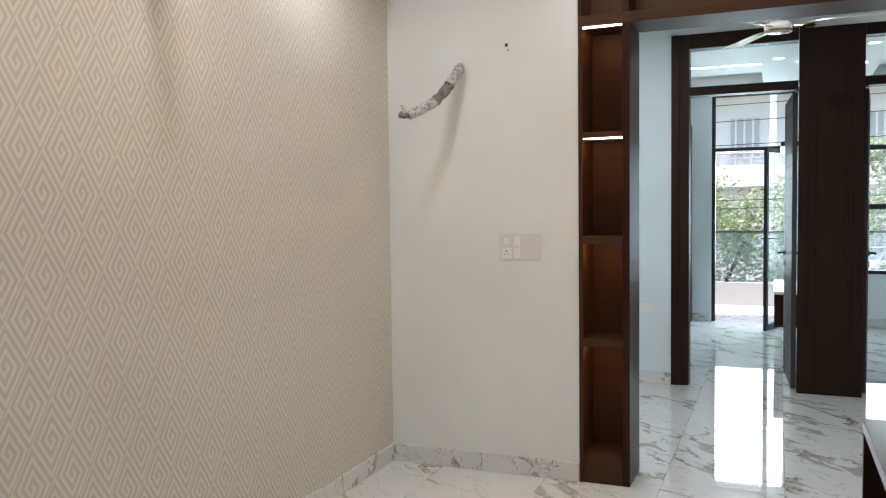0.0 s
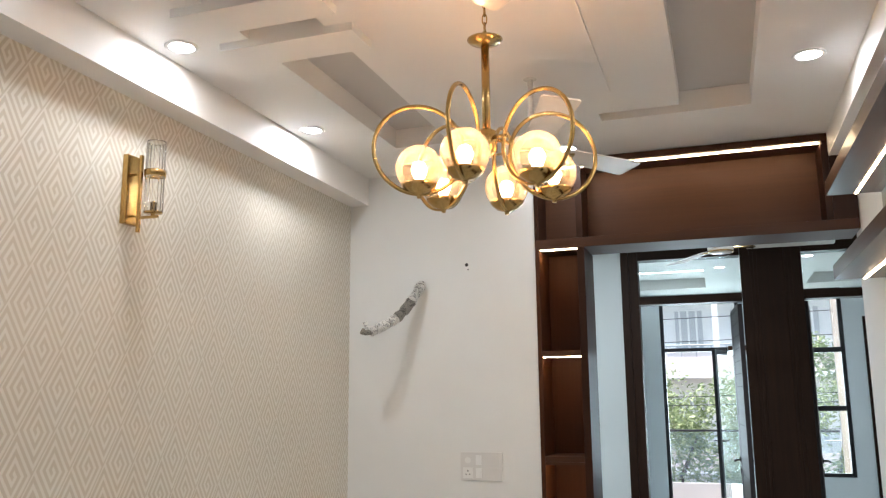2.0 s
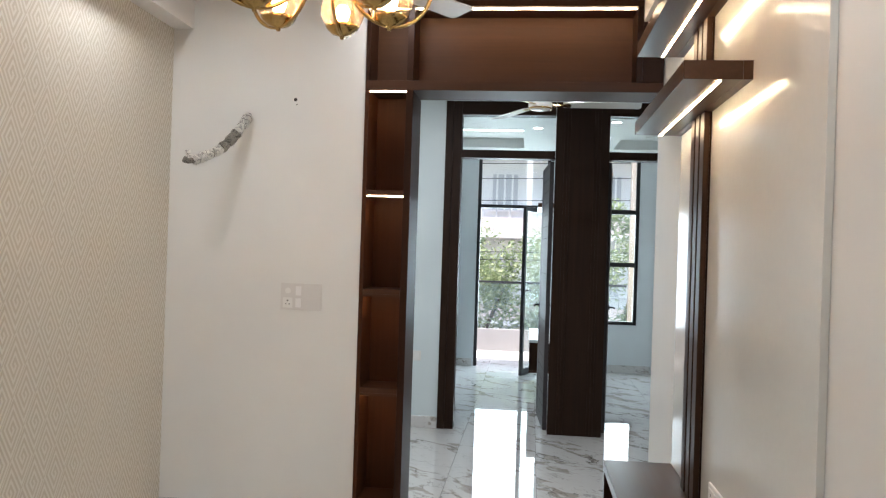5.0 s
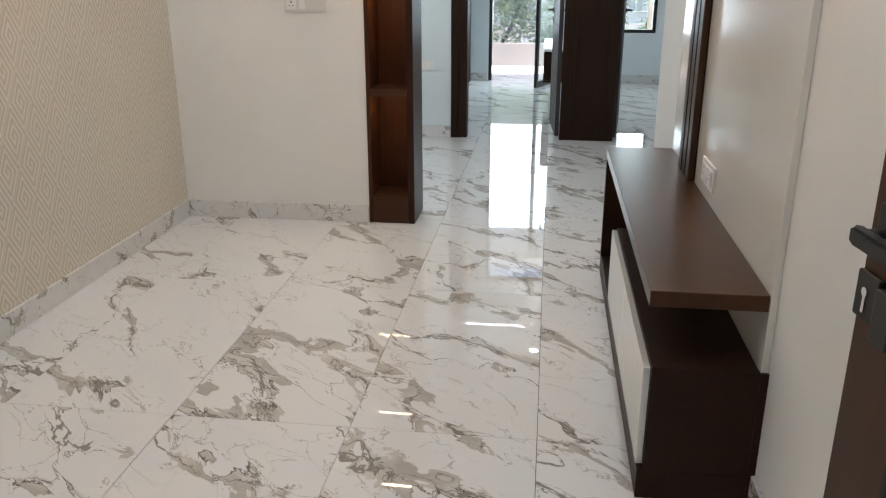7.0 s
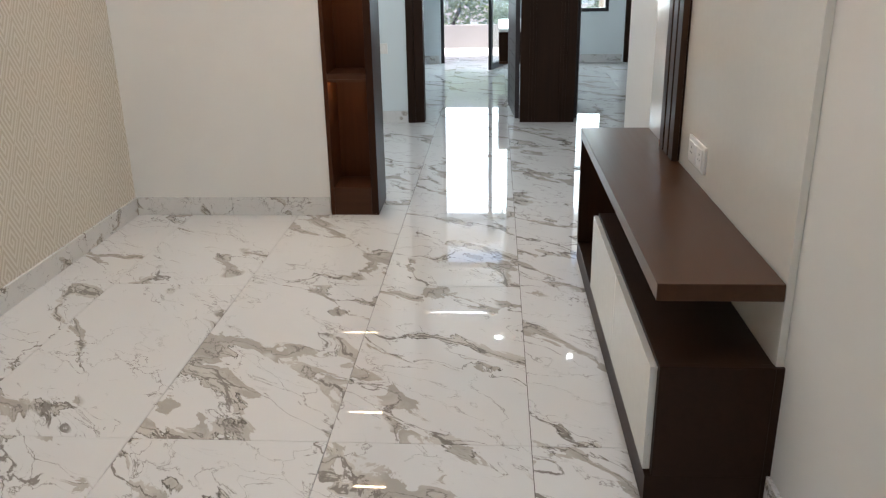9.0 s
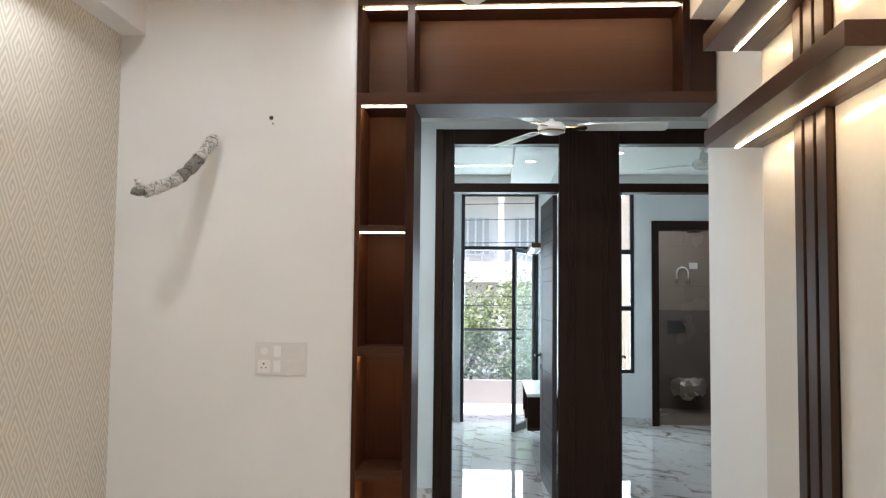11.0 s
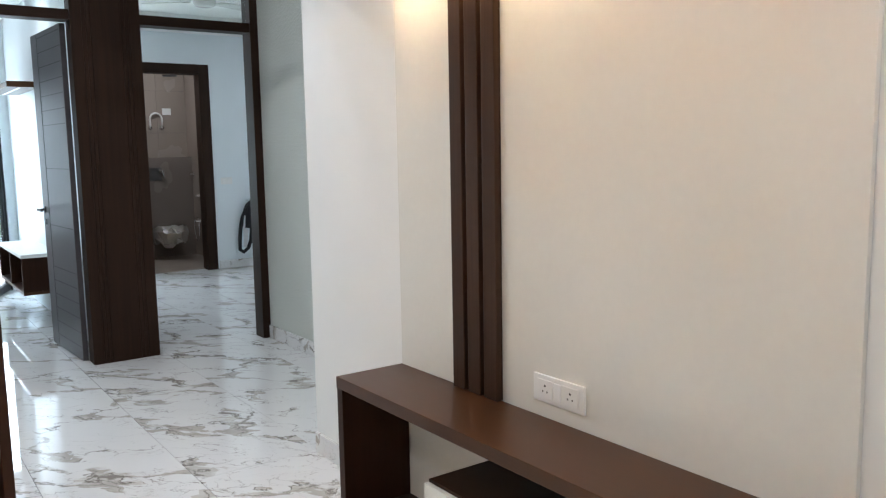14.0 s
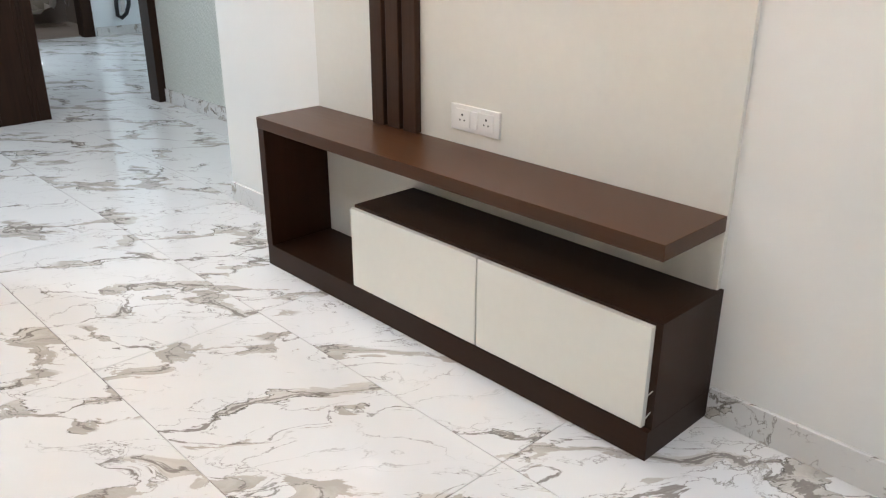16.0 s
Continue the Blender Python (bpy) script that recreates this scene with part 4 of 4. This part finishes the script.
def balcony_window():
    u = thing("window_1", "black metal framed balcony glazing with fixed top light", "window", (-0.2, YF, 0), kind="structure")
    y0, y1 = YF + 0.02, YF + 0.08
    frame_bars(u, [(-0.698, y0, 0, -0.655, y1, 2.868), (0.225, y0, 0, 0.268, y1, 2.868), (-0.654, y0, 2.825, 0.224, y1, 2.868),
                   (-0.654, y0, 2.145, 0.224, y1, 2.19)])
    p = part("pane", slab(-0.654, y0 + 0.02, 2.191, 0.224, y0 + 0.026, 2.824), GLASS, u, "clear glass pane")
    p.visible_shadow = False
    # the leaf, hinged on the inner side and standing open into the room
    d = thing("balcony_door", "black framed glass balcony door standing open", "door")
    w, h = 0.80, 2.13
    leaf = [(-w, -0.02, 0.01, -w + 0.055, 0.02, h), (-0.05, -0.02, 0.01, 0, 0.02, h), (-w + 0.056, -0.02, 0.01, -0.051, 0.02, 0.085), (-w + 0.056, -0.02, h - 0.055, -0.051, 0.02, h)]
    frame_bars(d, leaf)
    g = part("pane", slab(-w + 0.056, -0.003, 0.086, -0.051, 0.003, h - 0.056), GLASS, d, "clear glass pane")
    g.visible_shadow = False
    for side in (-1, 1):
        hd = part("handle", tube([(-w + 0.027, 0.02 * side, 1.08), (-w + 0.027, 0.06 * side, 1.08)], 0.008, 8), BLACK, d, smooth=True)
        part("lever", slab(-w + 0.02, 0.052 * side, 1.072, -w + 0.14, 0.066 * side, 1.088, bevel=0.003), BLACK, hd)
    d.matrix_basis = pose(0.225, YF + 0.0, 0, 0, 0, 69.5)


balcony_window()


def bedroom_window():
    u = thing("window_2", "black metal window with three stacked panes", "window", (1.08, YF, 0.63), kind="structure")
    y0, y1 = YF + 0.02, YF + 0.08
    x0, x1 = 0.722, 1.448
    frame_bars(u, [(x0, y0, 0.632, x0 + 0.045, y1, 2.888), (x1 - 0.045, y0, 0.632, x1, y1, 2.888), (x0 + 0.046, y0, 2.845, x1 - 0.046, y1, 2.888), (x0 + 0.046, y0, 0.632, x1 - 0.046, y1, 0.677),
                   (x0 + 0.046, y0, 1.40, x1 - 0.046, y1, 1.46), (x0 + 0.046, y0, 2.10, x1 - 0.046, y1, 2.16)])
    for a, b in ((0.678, 1.399), (1.461, 2.099), (2.161, 2.844)):
        p = part("pane", slab(x0 + 0.046, y0 + 0.02, a, x1 - 0.046, y0 + 0.026, b), GLASS, u, "clear glass pane")
        p.visible_shadow = False


bedroom_window()


def bath_frame():
    u = thing("door_frame_2", "dark wenge bathroom door frame", "door frame", (2.1, YF, 0), kind="structure")
    y0, y1 = YF - 0.025, YF + 0.15
    part("jamb", slab(1.661, y0, 0, 1.744, y1, 2.518, bevel=0.002), WENGE_Z, u)
    part("jamb", slab(2.446, y0, 0, 2.574, y1, 2.518, bevel=0.002), WENGE_Z, u)
    part("head", slab(1.745, y0, 2.402, 2.445, y1, 2.518, bevel=0.002), WENGE_X, u)


bath_frame()

# ---- bathroom ----
BATHT = paint("bathroom_tile_taupe", (0.30, 0.25, 0.21), 0.25, 0.05)
BATHD = paint("bathroom_tile_dark", (0.19, 0.158, 0.135), 0.25, 0.05)
bx0, bx1, by1 = 1.64, 2.85, 11.75
structure("wall_bath_west", slab(bx0 - 0.1, YF + 0.16, 0, bx0, by1, CZ + 0.1), BATHT, "taupe tiled bathroom wall", "wall")
structure("wall_bath_east", slab(bx1, YF + 0.16, 0, bx1 + 0.1, by1, CZ + 0.1), BATHT, "taupe tiled bathroom wall", "wall")
bk = thing("wall_bath_back", "taupe tiled bathroom back wall", "wall", (2.1, by1, 0), kind="structure")
part("backing", slab(bx0 - 0.1, by1, 0, bx1 + 0.1, by1 + 0.1, CZ + 0.1), GROUT, bk)
for i in range(5):
    for j in range(3):
        w = (bx1 - bx0) / 3
        a, b = bx0 + j * w + 0.001, bx0 + (j + 1) * w - 0.001
        z0, z1 = i * 0.58 + 0.001, (i + 1) * 0.58 - 0.001
        part("wall_tile", slab(a, by1 - 0.01, z0, b, by1 - 0.0005, z1), BATHD if i < 2 else BATHT, bk)
structure("bath_floor", slab(bx0 + 0.002, YF + 0.10, 0.002, bx1 - 0.002, by1 - 0.162, 0.012, bevel=0.002), BATHT, "taupe tiled bathroom floor", "floor")
ledge = thing("cistern_ledge", "boxed-in taupe tiled cistern ledge", "ledge", (2.2, by1 - 0.1, 0))
part("ledge_body", slab(bx0 + 0.002, by1 - 0.16, 0.0, bx1 - 0.002, by1 - 0.011, 1.40, bevel=0.003), BATHD, ledge)


def toilet():
    u = thing("toilet", "white wall-hung toilet wrapped in plastic film", "toilet", (2.40, by1 - 0.17, 0.2))
    bm = bmesh.new()
    n = 28
    rings = []
    for k, (z, s, sh) in enumerate(((0.16, 0.30, 0.05), (0.22, 0.55, 0.03), (0.32, 0.85, 0.01), (0.40, 1.0, 0.0), (0.415, 0.98, 0.0))):
        rings.append([bm.verts.new((2.40 + 0.18 * s * math.cos(t), by1 - 0.42 + sh + 0.255 * s * math.sin(t), z)) for t in [2 * math.pi * i / n for i in range(n)]])
    for a, b in zip(rings, rings[1:]):
        for i in range(n):
            bm.faces.new((a[i], a[(i + 1) % n], b[(i + 1) % n], b[i]))
    bm.faces.new(rings[0][::-1])
    bm.faces.new(rings[-1])
    part("bowl", bm, PLASTIC, u, smooth=True)
    seat = prism([(2.40 + 0.19 * math.cos(t), by1 - 0.42 + 0.26 * math.sin(t)) for t in [2 * math.pi * i / 28 for i in range(28)]], 0.417, 0.440, 0.004)
    part("seat_lid", seat, PLASTIC, u)
    film = bmesh.new()
    rng = random.Random(4)
    rings = []
    for z, s in ((0.446, 0.5), (0.45, 1.0), (0.40, 1.16), (0.30, 1.12), (0.24, 1.0)):
        rings.append([film.verts.new((2.40 + (0.20 * s + rng.uniform(-0.012, 0.02)) * math.cos(t), by1 - 0.45 + (0.26 * s + rng.uniform(-0.02, 0.02)) * math.sin(t), z + rng.uniform(-0.02, 0.02) * (s > 0.9))) for t in [2 * math.pi * i / 24 for i in range(24)]])
    for a, b in zip(rings, rings[1:]):
        for i in range(24):
            film.faces.new((a[i], a[(i + 1) % 24], b[(i + 1) % 24], b[i]))
    part("plastic_film", film, FILM, u, "crinkled clear plastic film")


FILM = clear("plastic_film", (0.80, 0.74, 0.64), 2.2, 0.3, haze=0.2)
toilet()
STEEL = plain("dark_brushed_steel", (0.16, 0.155, 0.15), 0.35, 1.0, 0.03)
u = thing("flush_plate", "chrome flush plate above the toilet", "flush plate", (2.2, by1 - 0.165, 1.12))
part("plate", slab(2.18, by1 - 0.172, 1.08, 2.42, by1 - 0.1605, 1.26, bevel=0.003), STEEL, u)
part("button", slab(2.20, by1 - 0.178, 1.10, 2.30, by1 - 0.1725, 1.24, bevel=0.002), STEEL, u)
u = thing("angle_valve", "chrome angle valve on the cistern ledge", "tap", (2.405, by1 - 0.16, 1.2))
part("valve_body", lathe([(0, 0), (0.030, 0), (0.030, 0.008), (0.014, 0.012), (0.014, 0.05), (0.022, 0.055), (0.020, 0.085), (0, 0.088)], 16, pose(2.405, by1 - 0.1725, 1.205, 90)), CHROME, u, smooth=True)
part("spout", tube([(2.405, by1 - 0.215, 1.205), (2.420, by1 - 0.235, 1.17), (2.425, by1 - 0.235, 1.13)], 0.011, 8), CHROME, u, smooth=True)
u = thing("wall_mixer", "pair of chrome shower valves joined by a white looped pipe", "tap", (2.42, by1 - 0.012, 1.8))
loop = [(2.418 - 0.081 * math.cos(t), by1 - 0.05, 1.93 + 0.081 * math.sin(t)) for t in [math.pi * i / 12 for i in range(13)]]
loop = [(2.337, by1 - 0.05, 1.82)] + loop + [(2.499, by1 - 0.05, 1.82)]
part("pipe_loop", tube(loop, 0.012, 8), PLASTIC, u, "white plastic pipe loop", smooth=True)
for x in (2.337, 2.499):
    part("valve", lathe([(0, 0), (0.030, 0), (0.030, 0.01), (0.018, 0.02), (0.022, 0.06), (0, 0.065)], 16, pose(x, by1 - 0.0105, 1.81, 90)), CHROME, u, smooth=True)
u = thing("health_faucet", "chrome hand spray with looped hose on the bathroom wall", "tap", (2.84, 11.4, 0.2))
part("valve", lathe([(0, 0), (0.026, 0), (0.026, 0.008), (0.013, 0.012), (0.015, 0.06), (0, 0.064)], 14, pose(bx1 - 0.0005, 11.36, 0.50, 0, -90)), CHROME, u, smooth=True)
part("valve", lathe([(0, 0), (0.022, 0), (0.022, 0.008), (0.012, 0.012), (0.013, 0.05), (0, 0.054)], 14, pose(bx1 - 0.0005, 11.345, 0.86, 0, -90)), CHROME, u, smooth=True)
part("hose", tube([(bx1 - 0.05, 11.36 - 0.10 * math.sin(t), 0.40 + 0.17 * math.cos(t)) for t in [0.35 + 5.2 * i / 18 for i in range(19)]], 0.008, 6), CHROME, u, smooth=True)
u = thing("wall_valve", "chrome concealed valve on the bathroom side wall", "tap", (bx1, 11.66, 1.16))
part("valve_body", lathe([(0, 0), (0.030, 0), (0.030, 0.008), (0.014, 0.012), (0.016, 0.05), (0, 0.054)], 14, pose(bx1 - 0.0005, 11.55, 1.16, 0, -90)), CHROME, u, smooth=True)
u = thing("geyser_switch", "small white switch plate on the bathroom tiles", "switch plate", (2.5, by1 - 0.012, 2.03))
part("plate", slab(2.52, by1 - 0.020, 1.99, 2.64, by1 - 0.0105, 2.08, bevel=0.003), PLASTIC, u)
u = thing("shower_head", "black overhead shower on a ceiling arm", "shower head", (2.39, 10.9, 2.45))
part("rose", lathe([(0, 0), (0.09, 0), (0.09, 0.012), (0.02, 0.02), (0, 0.02)], 24, Matrix.Translation((2.39, 10.9, 2.45))), BLACK, u)
part("arm", lathe([(0, 0.02), (0.011, 0.02), (0.011, 0.55), (0, 0.55)], 12, Matrix.Translation((2.39, 10.9, 2.45))), CHROME, u)


# ---- bag against the bedroom wall ----
def bag():
    u = thing("shoulder_bag", "black fabric shoulder bag with pale lining hanging on the bedroom wall", "bag", (3.0, YF - 0.08, 0.18))
    bm = prism([(2.955, 0.50), (2.950, 0.62), (2.975, 0.76), (3.03, 0.83), (3.09, 0.83), (3.13, 0.74), (3.14, 0.52), (3.06, 0.485)], 0, 0.11, 0.02)
    bmesh.ops.transform(bm, matrix=Matrix(((1, 0, 0, 0), (0, 0, 1, YF - 0.13), (0, 1, 0, 0), (0, 0, 0, 1))), verts=bm.verts)
    bmesh.ops.recalc_face_normals(bm, faces=bm.faces)
    part("body", bm, FABRIC, u)
    strap = [(3.06, 0.85), (2.99, 0.77), (2.925, 0.63), (2.895, 0.48), (2.880, 0.34), (2.878, 0.23), (2.925, 0.195), (2.985, 0.24), (3.030, 0.34), (3.045, 0.49)]
    part("strap", tube([(x, YF - 0.10, z) for x, z in strap], [0.024] * len(strap), 8), FABRIC, u, smooth=True)
    lining = prism([(2.930, 0.50), (2.945, 0.66), (2.962, 0.66), (2.952, 0.50), (2.99, 0.48), (2.965, 0.26), (2.925, 0.26)], 0, 0.02, 0.003)
    bmesh.ops.transform(lining, matrix=Matrix(((1, 0, 0, 0), (0, 0, 1, YF - 0.125), (0, 1, 0, 0), (0, 0, 0, 1))), verts=lining.verts)
    bmesh.ops.recalc_face_normals(lining, faces=lining.faces)
    part("lining", lining, LINING, u, "pale grey lining flap")
    part("hook", slab(3.02, YF - 0.11, 0.835, 3.07, YF - 0.0005, 0.855, bevel=0.003), CHROME, u)
    u.location.x -= 0.04


LINING = plain("pale_lining", (0.62, 0.62, 0.60), 0.7)
FABRIC = plain("black_fabric", (0.012, 0.012, 0.013), 0.8)
bag()


# ---- first bedroom: floating console, small shelf, wardrobe edge ----
def floating_console():
    u = thing("floating_console", "wall-hung walnut console with open bays and white top", "console", (0.2, 8.4, 0.22))
    x0, x1, y0, y1, z0, z1 = 0.05, 0.358, 7.72, 9.05, 0.275, 0.625
    part("top", slab(x0 - 0.005, y0 - 0.005, z1 - 0.03, x1, y1 + 0.005, z1, bevel=0.002), PLASTIC, u, "white laminate top")
    part("bottom", slab(x0, y0, z0, x1, y1, z0 + 0.025, bevel=0.002), WALNUT_Y, u)
    for y in (y0, (y0 + y1) / 2, y1 - 0.022):
        part("upright", slab(x0, y, z0 + 0.0255, x1, y + 0.022, z1 - 0.0305), WALNUT_Z, u)
    part("back", slab(x1 - 0.012, y0 + 0.023, z0 + 0.0255, x1 - 0.0005, y1 - 0.023, z1 - 0.0305), WALNUT_Y, u)


floating_console()
u = thing("wall_shelf", "small dark floating shelf in the first bedroom", "shelf", (0.25, 8.3, 2.1))
part("shelf_body", slab(0.10, 8.1, 2.055, 0.359, 9.2, 2.105, bevel=0.002), WALNUT_Y, u)
part("light_strip", slab(0.20, 8.15, 2.047, 0.215, 9.15, 2.0545), PLASTIC, u)
u = thing("wardrobe", "dark wood wardrobe side beside the balcony glazing", "wardrobe", (-1.4, 9.6, 0))
part("side_panel", slab(-0.955, 9.30, 0, -0.93, 9.94, 2.48, bevel=0.002), WENGE_Z, u)
part("carcass", slab(-1.60, 9.32, 0, -0.956, 9.94, 2.48, bevel=0.002), WENGE_Z, u)

u = thing("linear_light", "slim white LED profile under the bedroom ceiling", "ceiling light", (-0.9, 8.7, CZ + 0.1))
part("profile", slab(-2.2, 8.685, CZ + 0.092, 0.25, 8.715, CZ + 0.0997), PLASTIC, u)
part("light_strip", slab(-2.19, 8.692, CZ + 0.0885, 0.24, 8.708, CZ + 0.0918), SPOT, u, "cool white LED strip")

# ---- balcony and the view ----
CONC = paint("balcony_plaster", (0.27, 0.258, 0.262), 0.7, 0.06, 0.2)
BALT = paint("balcony_floor", (0.74, 0.72, 0.70), 0.5, 0.05)
structure("balcony_floor", slab(-3.3, YF + 0.16, -0.115, 1.53, 11.855, -0.003), BALT, "pale balcony floor", "floor")
structure("balcony_parapet", slab(-3.4, 11.86, -0.10, 1.53, 11.98, 0.335, bevel=0.006), CONC, "low pinkish plastered balcony parapet", "parapet")
structure("ground", slab(-300, -300, -4.2, 300, 600, -4.0), paint("street_asphalt", (0.07, 0.07, 0.07), 0.8, 0.1), "grey street surface", "ground")
structure("building_base", slab(-3.35, -2.70, -4.0, 3.65, 11.95, -0.125), CONC, "plain plastered lower storey", "wall")
rail = thing("balcony_rail", "glass balcony rail with a dark handrail", "railing", (-0.8, 11.92, 0.4))
part("handrail", tube([(-3.4, 11.92, 1.08), (1.53, 11.92, 1.08)], 0.016, 8), BLACK, rail, smooth=True)
g = part("pane", slab(-3.4, 11.915, 0.340, 1.53, 11.925, 1.065), RAILGLASS, rail)
g.visible_shadow = False
for x in (-2.4, -0.62, 0.6):
    part("clamp", slab(x - 0.02, 11.90, 0.336, x + 0.02, 11.94, 0.395, bevel=0.004), BLACK, rail)

BARK = crumple("bark", (0.16, 0.12, 0.09), 0.9)


def leaf_material():
    k = Nodes("leaves")
    g = k.tree.nodes.new("ShaderNodeNewGeometry")
    c = k.ramp(g.outputs["Random Per Island"], [(0.0, (0.16, 0.21, 0.09)), (0.5, (0.27, 0.33, 0.16)), (1.0, (0.45, 0.49, 0.29))])
    k.base(c, 0.45)
    t = k.tree.nodes.new("ShaderNodeBsdfTranslucent")
    k.link(c, t.inputs[0])
    m = k.tree.nodes.new("ShaderNodeMixShader")
    m.inputs[0].default_value = 0.4
    k.link(k.bsdf.outputs[0], m.inputs[1])
    k.link(t.outputs[0], m.inputs[2])
    k.link(m.outputs[0], k.out.inputs[0])
    return k.mat


LEAF = leaf_material()


def tree(x, y, top, width, seed):
    rng = random.Random(seed)
    u = thing("tree", "leafy street tree with a dense green crown", "tree", (x, y, -4.0), group="street trees")
    trunk = tube([(x, y, -4.0), (x + 0.08, y, -2.6), (x - 0.05, y + 0.1, -1.2)], [0.20, 0.16, 0.13], 10)
    tk = part("trunk", trunk, BARK, u, smooth=True)
    clumps = []
    for k in range(9):
        a = rng.uniform(0, 6.283)
        r = width * rng.uniform(0.35, 0.95)
        tip = Vector((x + r * math.cos(a), y + 0.7 * r * math.sin(a), rng.uniform(-1.0, top - 0.4)))
        part("limb", tube([(x - 0.05, y + 0.1, -1.25), ((x + tip.x) / 2, (y + tip.y) / 2, (tip.z - 0.8) / 2), tip], [0.09, 0.05, 0.02], 6), BARK, tk, smooth=True)
        clumps.append((tip, rng.uniform(0.5, 0.85)))
    for k in range(34):
        clumps.append((Vector((x + rng.uniform(-width, width), y + rng.uniform(-0.9, 0.9), rng.uniform(-2.0, top))), rng.uniform(0.35, 0.7)))
    verts, faces = [], []
    for c, r in clumps:
        for i in range(330):
            d = Vector((rng.gauss(0, 1), rng.gauss(0, 1), rng.gauss(0, 1))).normalized() * r * rng.uniform(0.25, 1.0)
            p = c + d
            s = rng.uniform(0.03, 0.055)
            a = Vector((rng.gauss(0, 1), rng.gauss(0, 1), rng.gauss(0, 0.6))).normalized()
            b = a.cross(Vector((rng.gauss(0, 1), rng.gauss(0, 1), rng.gauss(0, 1)))).normalized()
            n = len(verts)
            verts += [p - a * s * 1.5, p + b * s * 0.55 + a.cross(b) * s * 0.2, p + a * s * 1.5, p - b * s * 0.55 + a.cross(b) * s * 0.2]
            faces.append((n, n + 1, n + 2, n + 3))
    me = bpy.data.meshes.new("crown")
    me.from_pydata([tuple(v) for v in verts], [], faces)
    me.materials.append(LEAF)
    ob = new("crown", me)
    ob.parent = u
    ob.matrix_parent_inverse = Matrix.Translation(-u.location)


tree(-1.2, 17.2, 2.1, 2.0, 3)
tree(1.9, 17.6, 2.6, 2.0, 8)
tree(4.6, 18.2, 2.4, 1.9, 12)
tree(-4.4, 18.4, 2.1, 1.9, 21)


def far_building():
    y = 30.0
    u = thing("apartment_building", "pale apartment block with balconies across the street", "building", (0, y, -4))
    wallm = paint("far_plaster", (0.82, 0.80, 0.77), 0.7, 0.05)
    bandm = paint("far_band", (0.74, 0.60, 0.56), 0.7, 0.05)
    darkm = plain("far_window", (0.50, 0.50, 0.50), 0.3)
    part("wall", slab(-16, y, -4, 18, y + 6, 9.5), wallm, u)
    part("roof", slab(-16.3, y - 0.4, 9.5, 18.3, y + 6.3, 9.9), wallm, u)
    for z in (-0.9, 2.3, 5.5):
        part("balcony_slab", slab(-16, y - 1.3, z - 0.18, 18, y - 0.001, z), wallm, u)
        part("balcony_front", slab(-16, y - 1.3, z + 0.001, 18, y - 1.18, z + 0.55), bandm if z < 3 else wallm, u)
        part("rail", tube([(-16, y - 1.24, z + 0.95), (18, y - 1.24, z + 0.95)], 0.03, 6), darkm, u)
        for i in range(17):
            x = -15 + i * 1.93
            w = part("window", slab(x, y - 0.05, z + 0.9, x + 0.95, y - 0.001, z + 2.25), darkm, u)
            for k in range(3):
                part("window_frame", slab(x + 0.29 * k + 0.13, y - 0.09, z + 0.9, x + 0.29 * k + 0.20, y - 0.051, z + 2.25), wallm, w)
            part("window_sill", slab(x - 0.06, y - 0.14, z + 0.82, x + 1.01, y - 0.001, z + 0.899), wallm, w)
            part("pillar", slab(x + 1.3, y - 1.28, z + 0.56, x + 1.5, y - 1.0, z + 3.0), wallm, u)
        for i in range(68):
            x = -15.8 + i * 0.5
            part("baluster", slab(x, y - 1.26, z + 0.551, x + 0.05, y - 1.22, z + 0.93), darkm, u)


far_building()
for x in (-9.3, 9.0):
    structure("neighbour_wall", slab(x, 13.2, -4.0, x + 0.3, 14.8, 5.0), CONC, "plain plastered side wall of the next house", "wall")
for k, (z, sag, yy) in enumerate(((1.35, 0.10, 13.6), (1.55, 0.16, 13.9), (0.95, 0.12, 13.5), (2.55, 0.2, 14.2), (2.9, 0.12, 14.4), (3.25, 0.22, 14.1))):
    u = thing("overhead_cable", "black overhead street cable", "cable", (0, yy, z), group="street cables")
    part("cable", tube([(-9 + i, yy, z - sag * (1 - ((i - 9) / 9) ** 2) + 0.02 * i) for i in range(19)], 0.007, 5), BLACK, u)

# ---- floor tiles, 0.6 by 1.2 m ----
floor_root = thing("floor_tiles", "polished white marble-look floor tiles with taupe veins", "floor tiles", (0, 0, 0), kind="structure")
tile_mesh = mesh("tile", slab(-0.2988, -0.5988, -0.010, 0.2988, 0.5988, 0.0), TILE)
for i in range(-4, 7):
    for j in range(-4, 8):
        cx, cy = -0.479 + 0.6 * i + 0.3, 1.22 + 1.2 * j + 0.6
        if cx > 0.95 and cy < 2.5:
            continue
        if cy > 9.5 and not 1.3 < cx < 2.9 and cy - 0.6 > YF:
            continue
        t = new("tile", tile_mesh)
        t.parent = floor_root
        t.location = (cx, cy, 0)
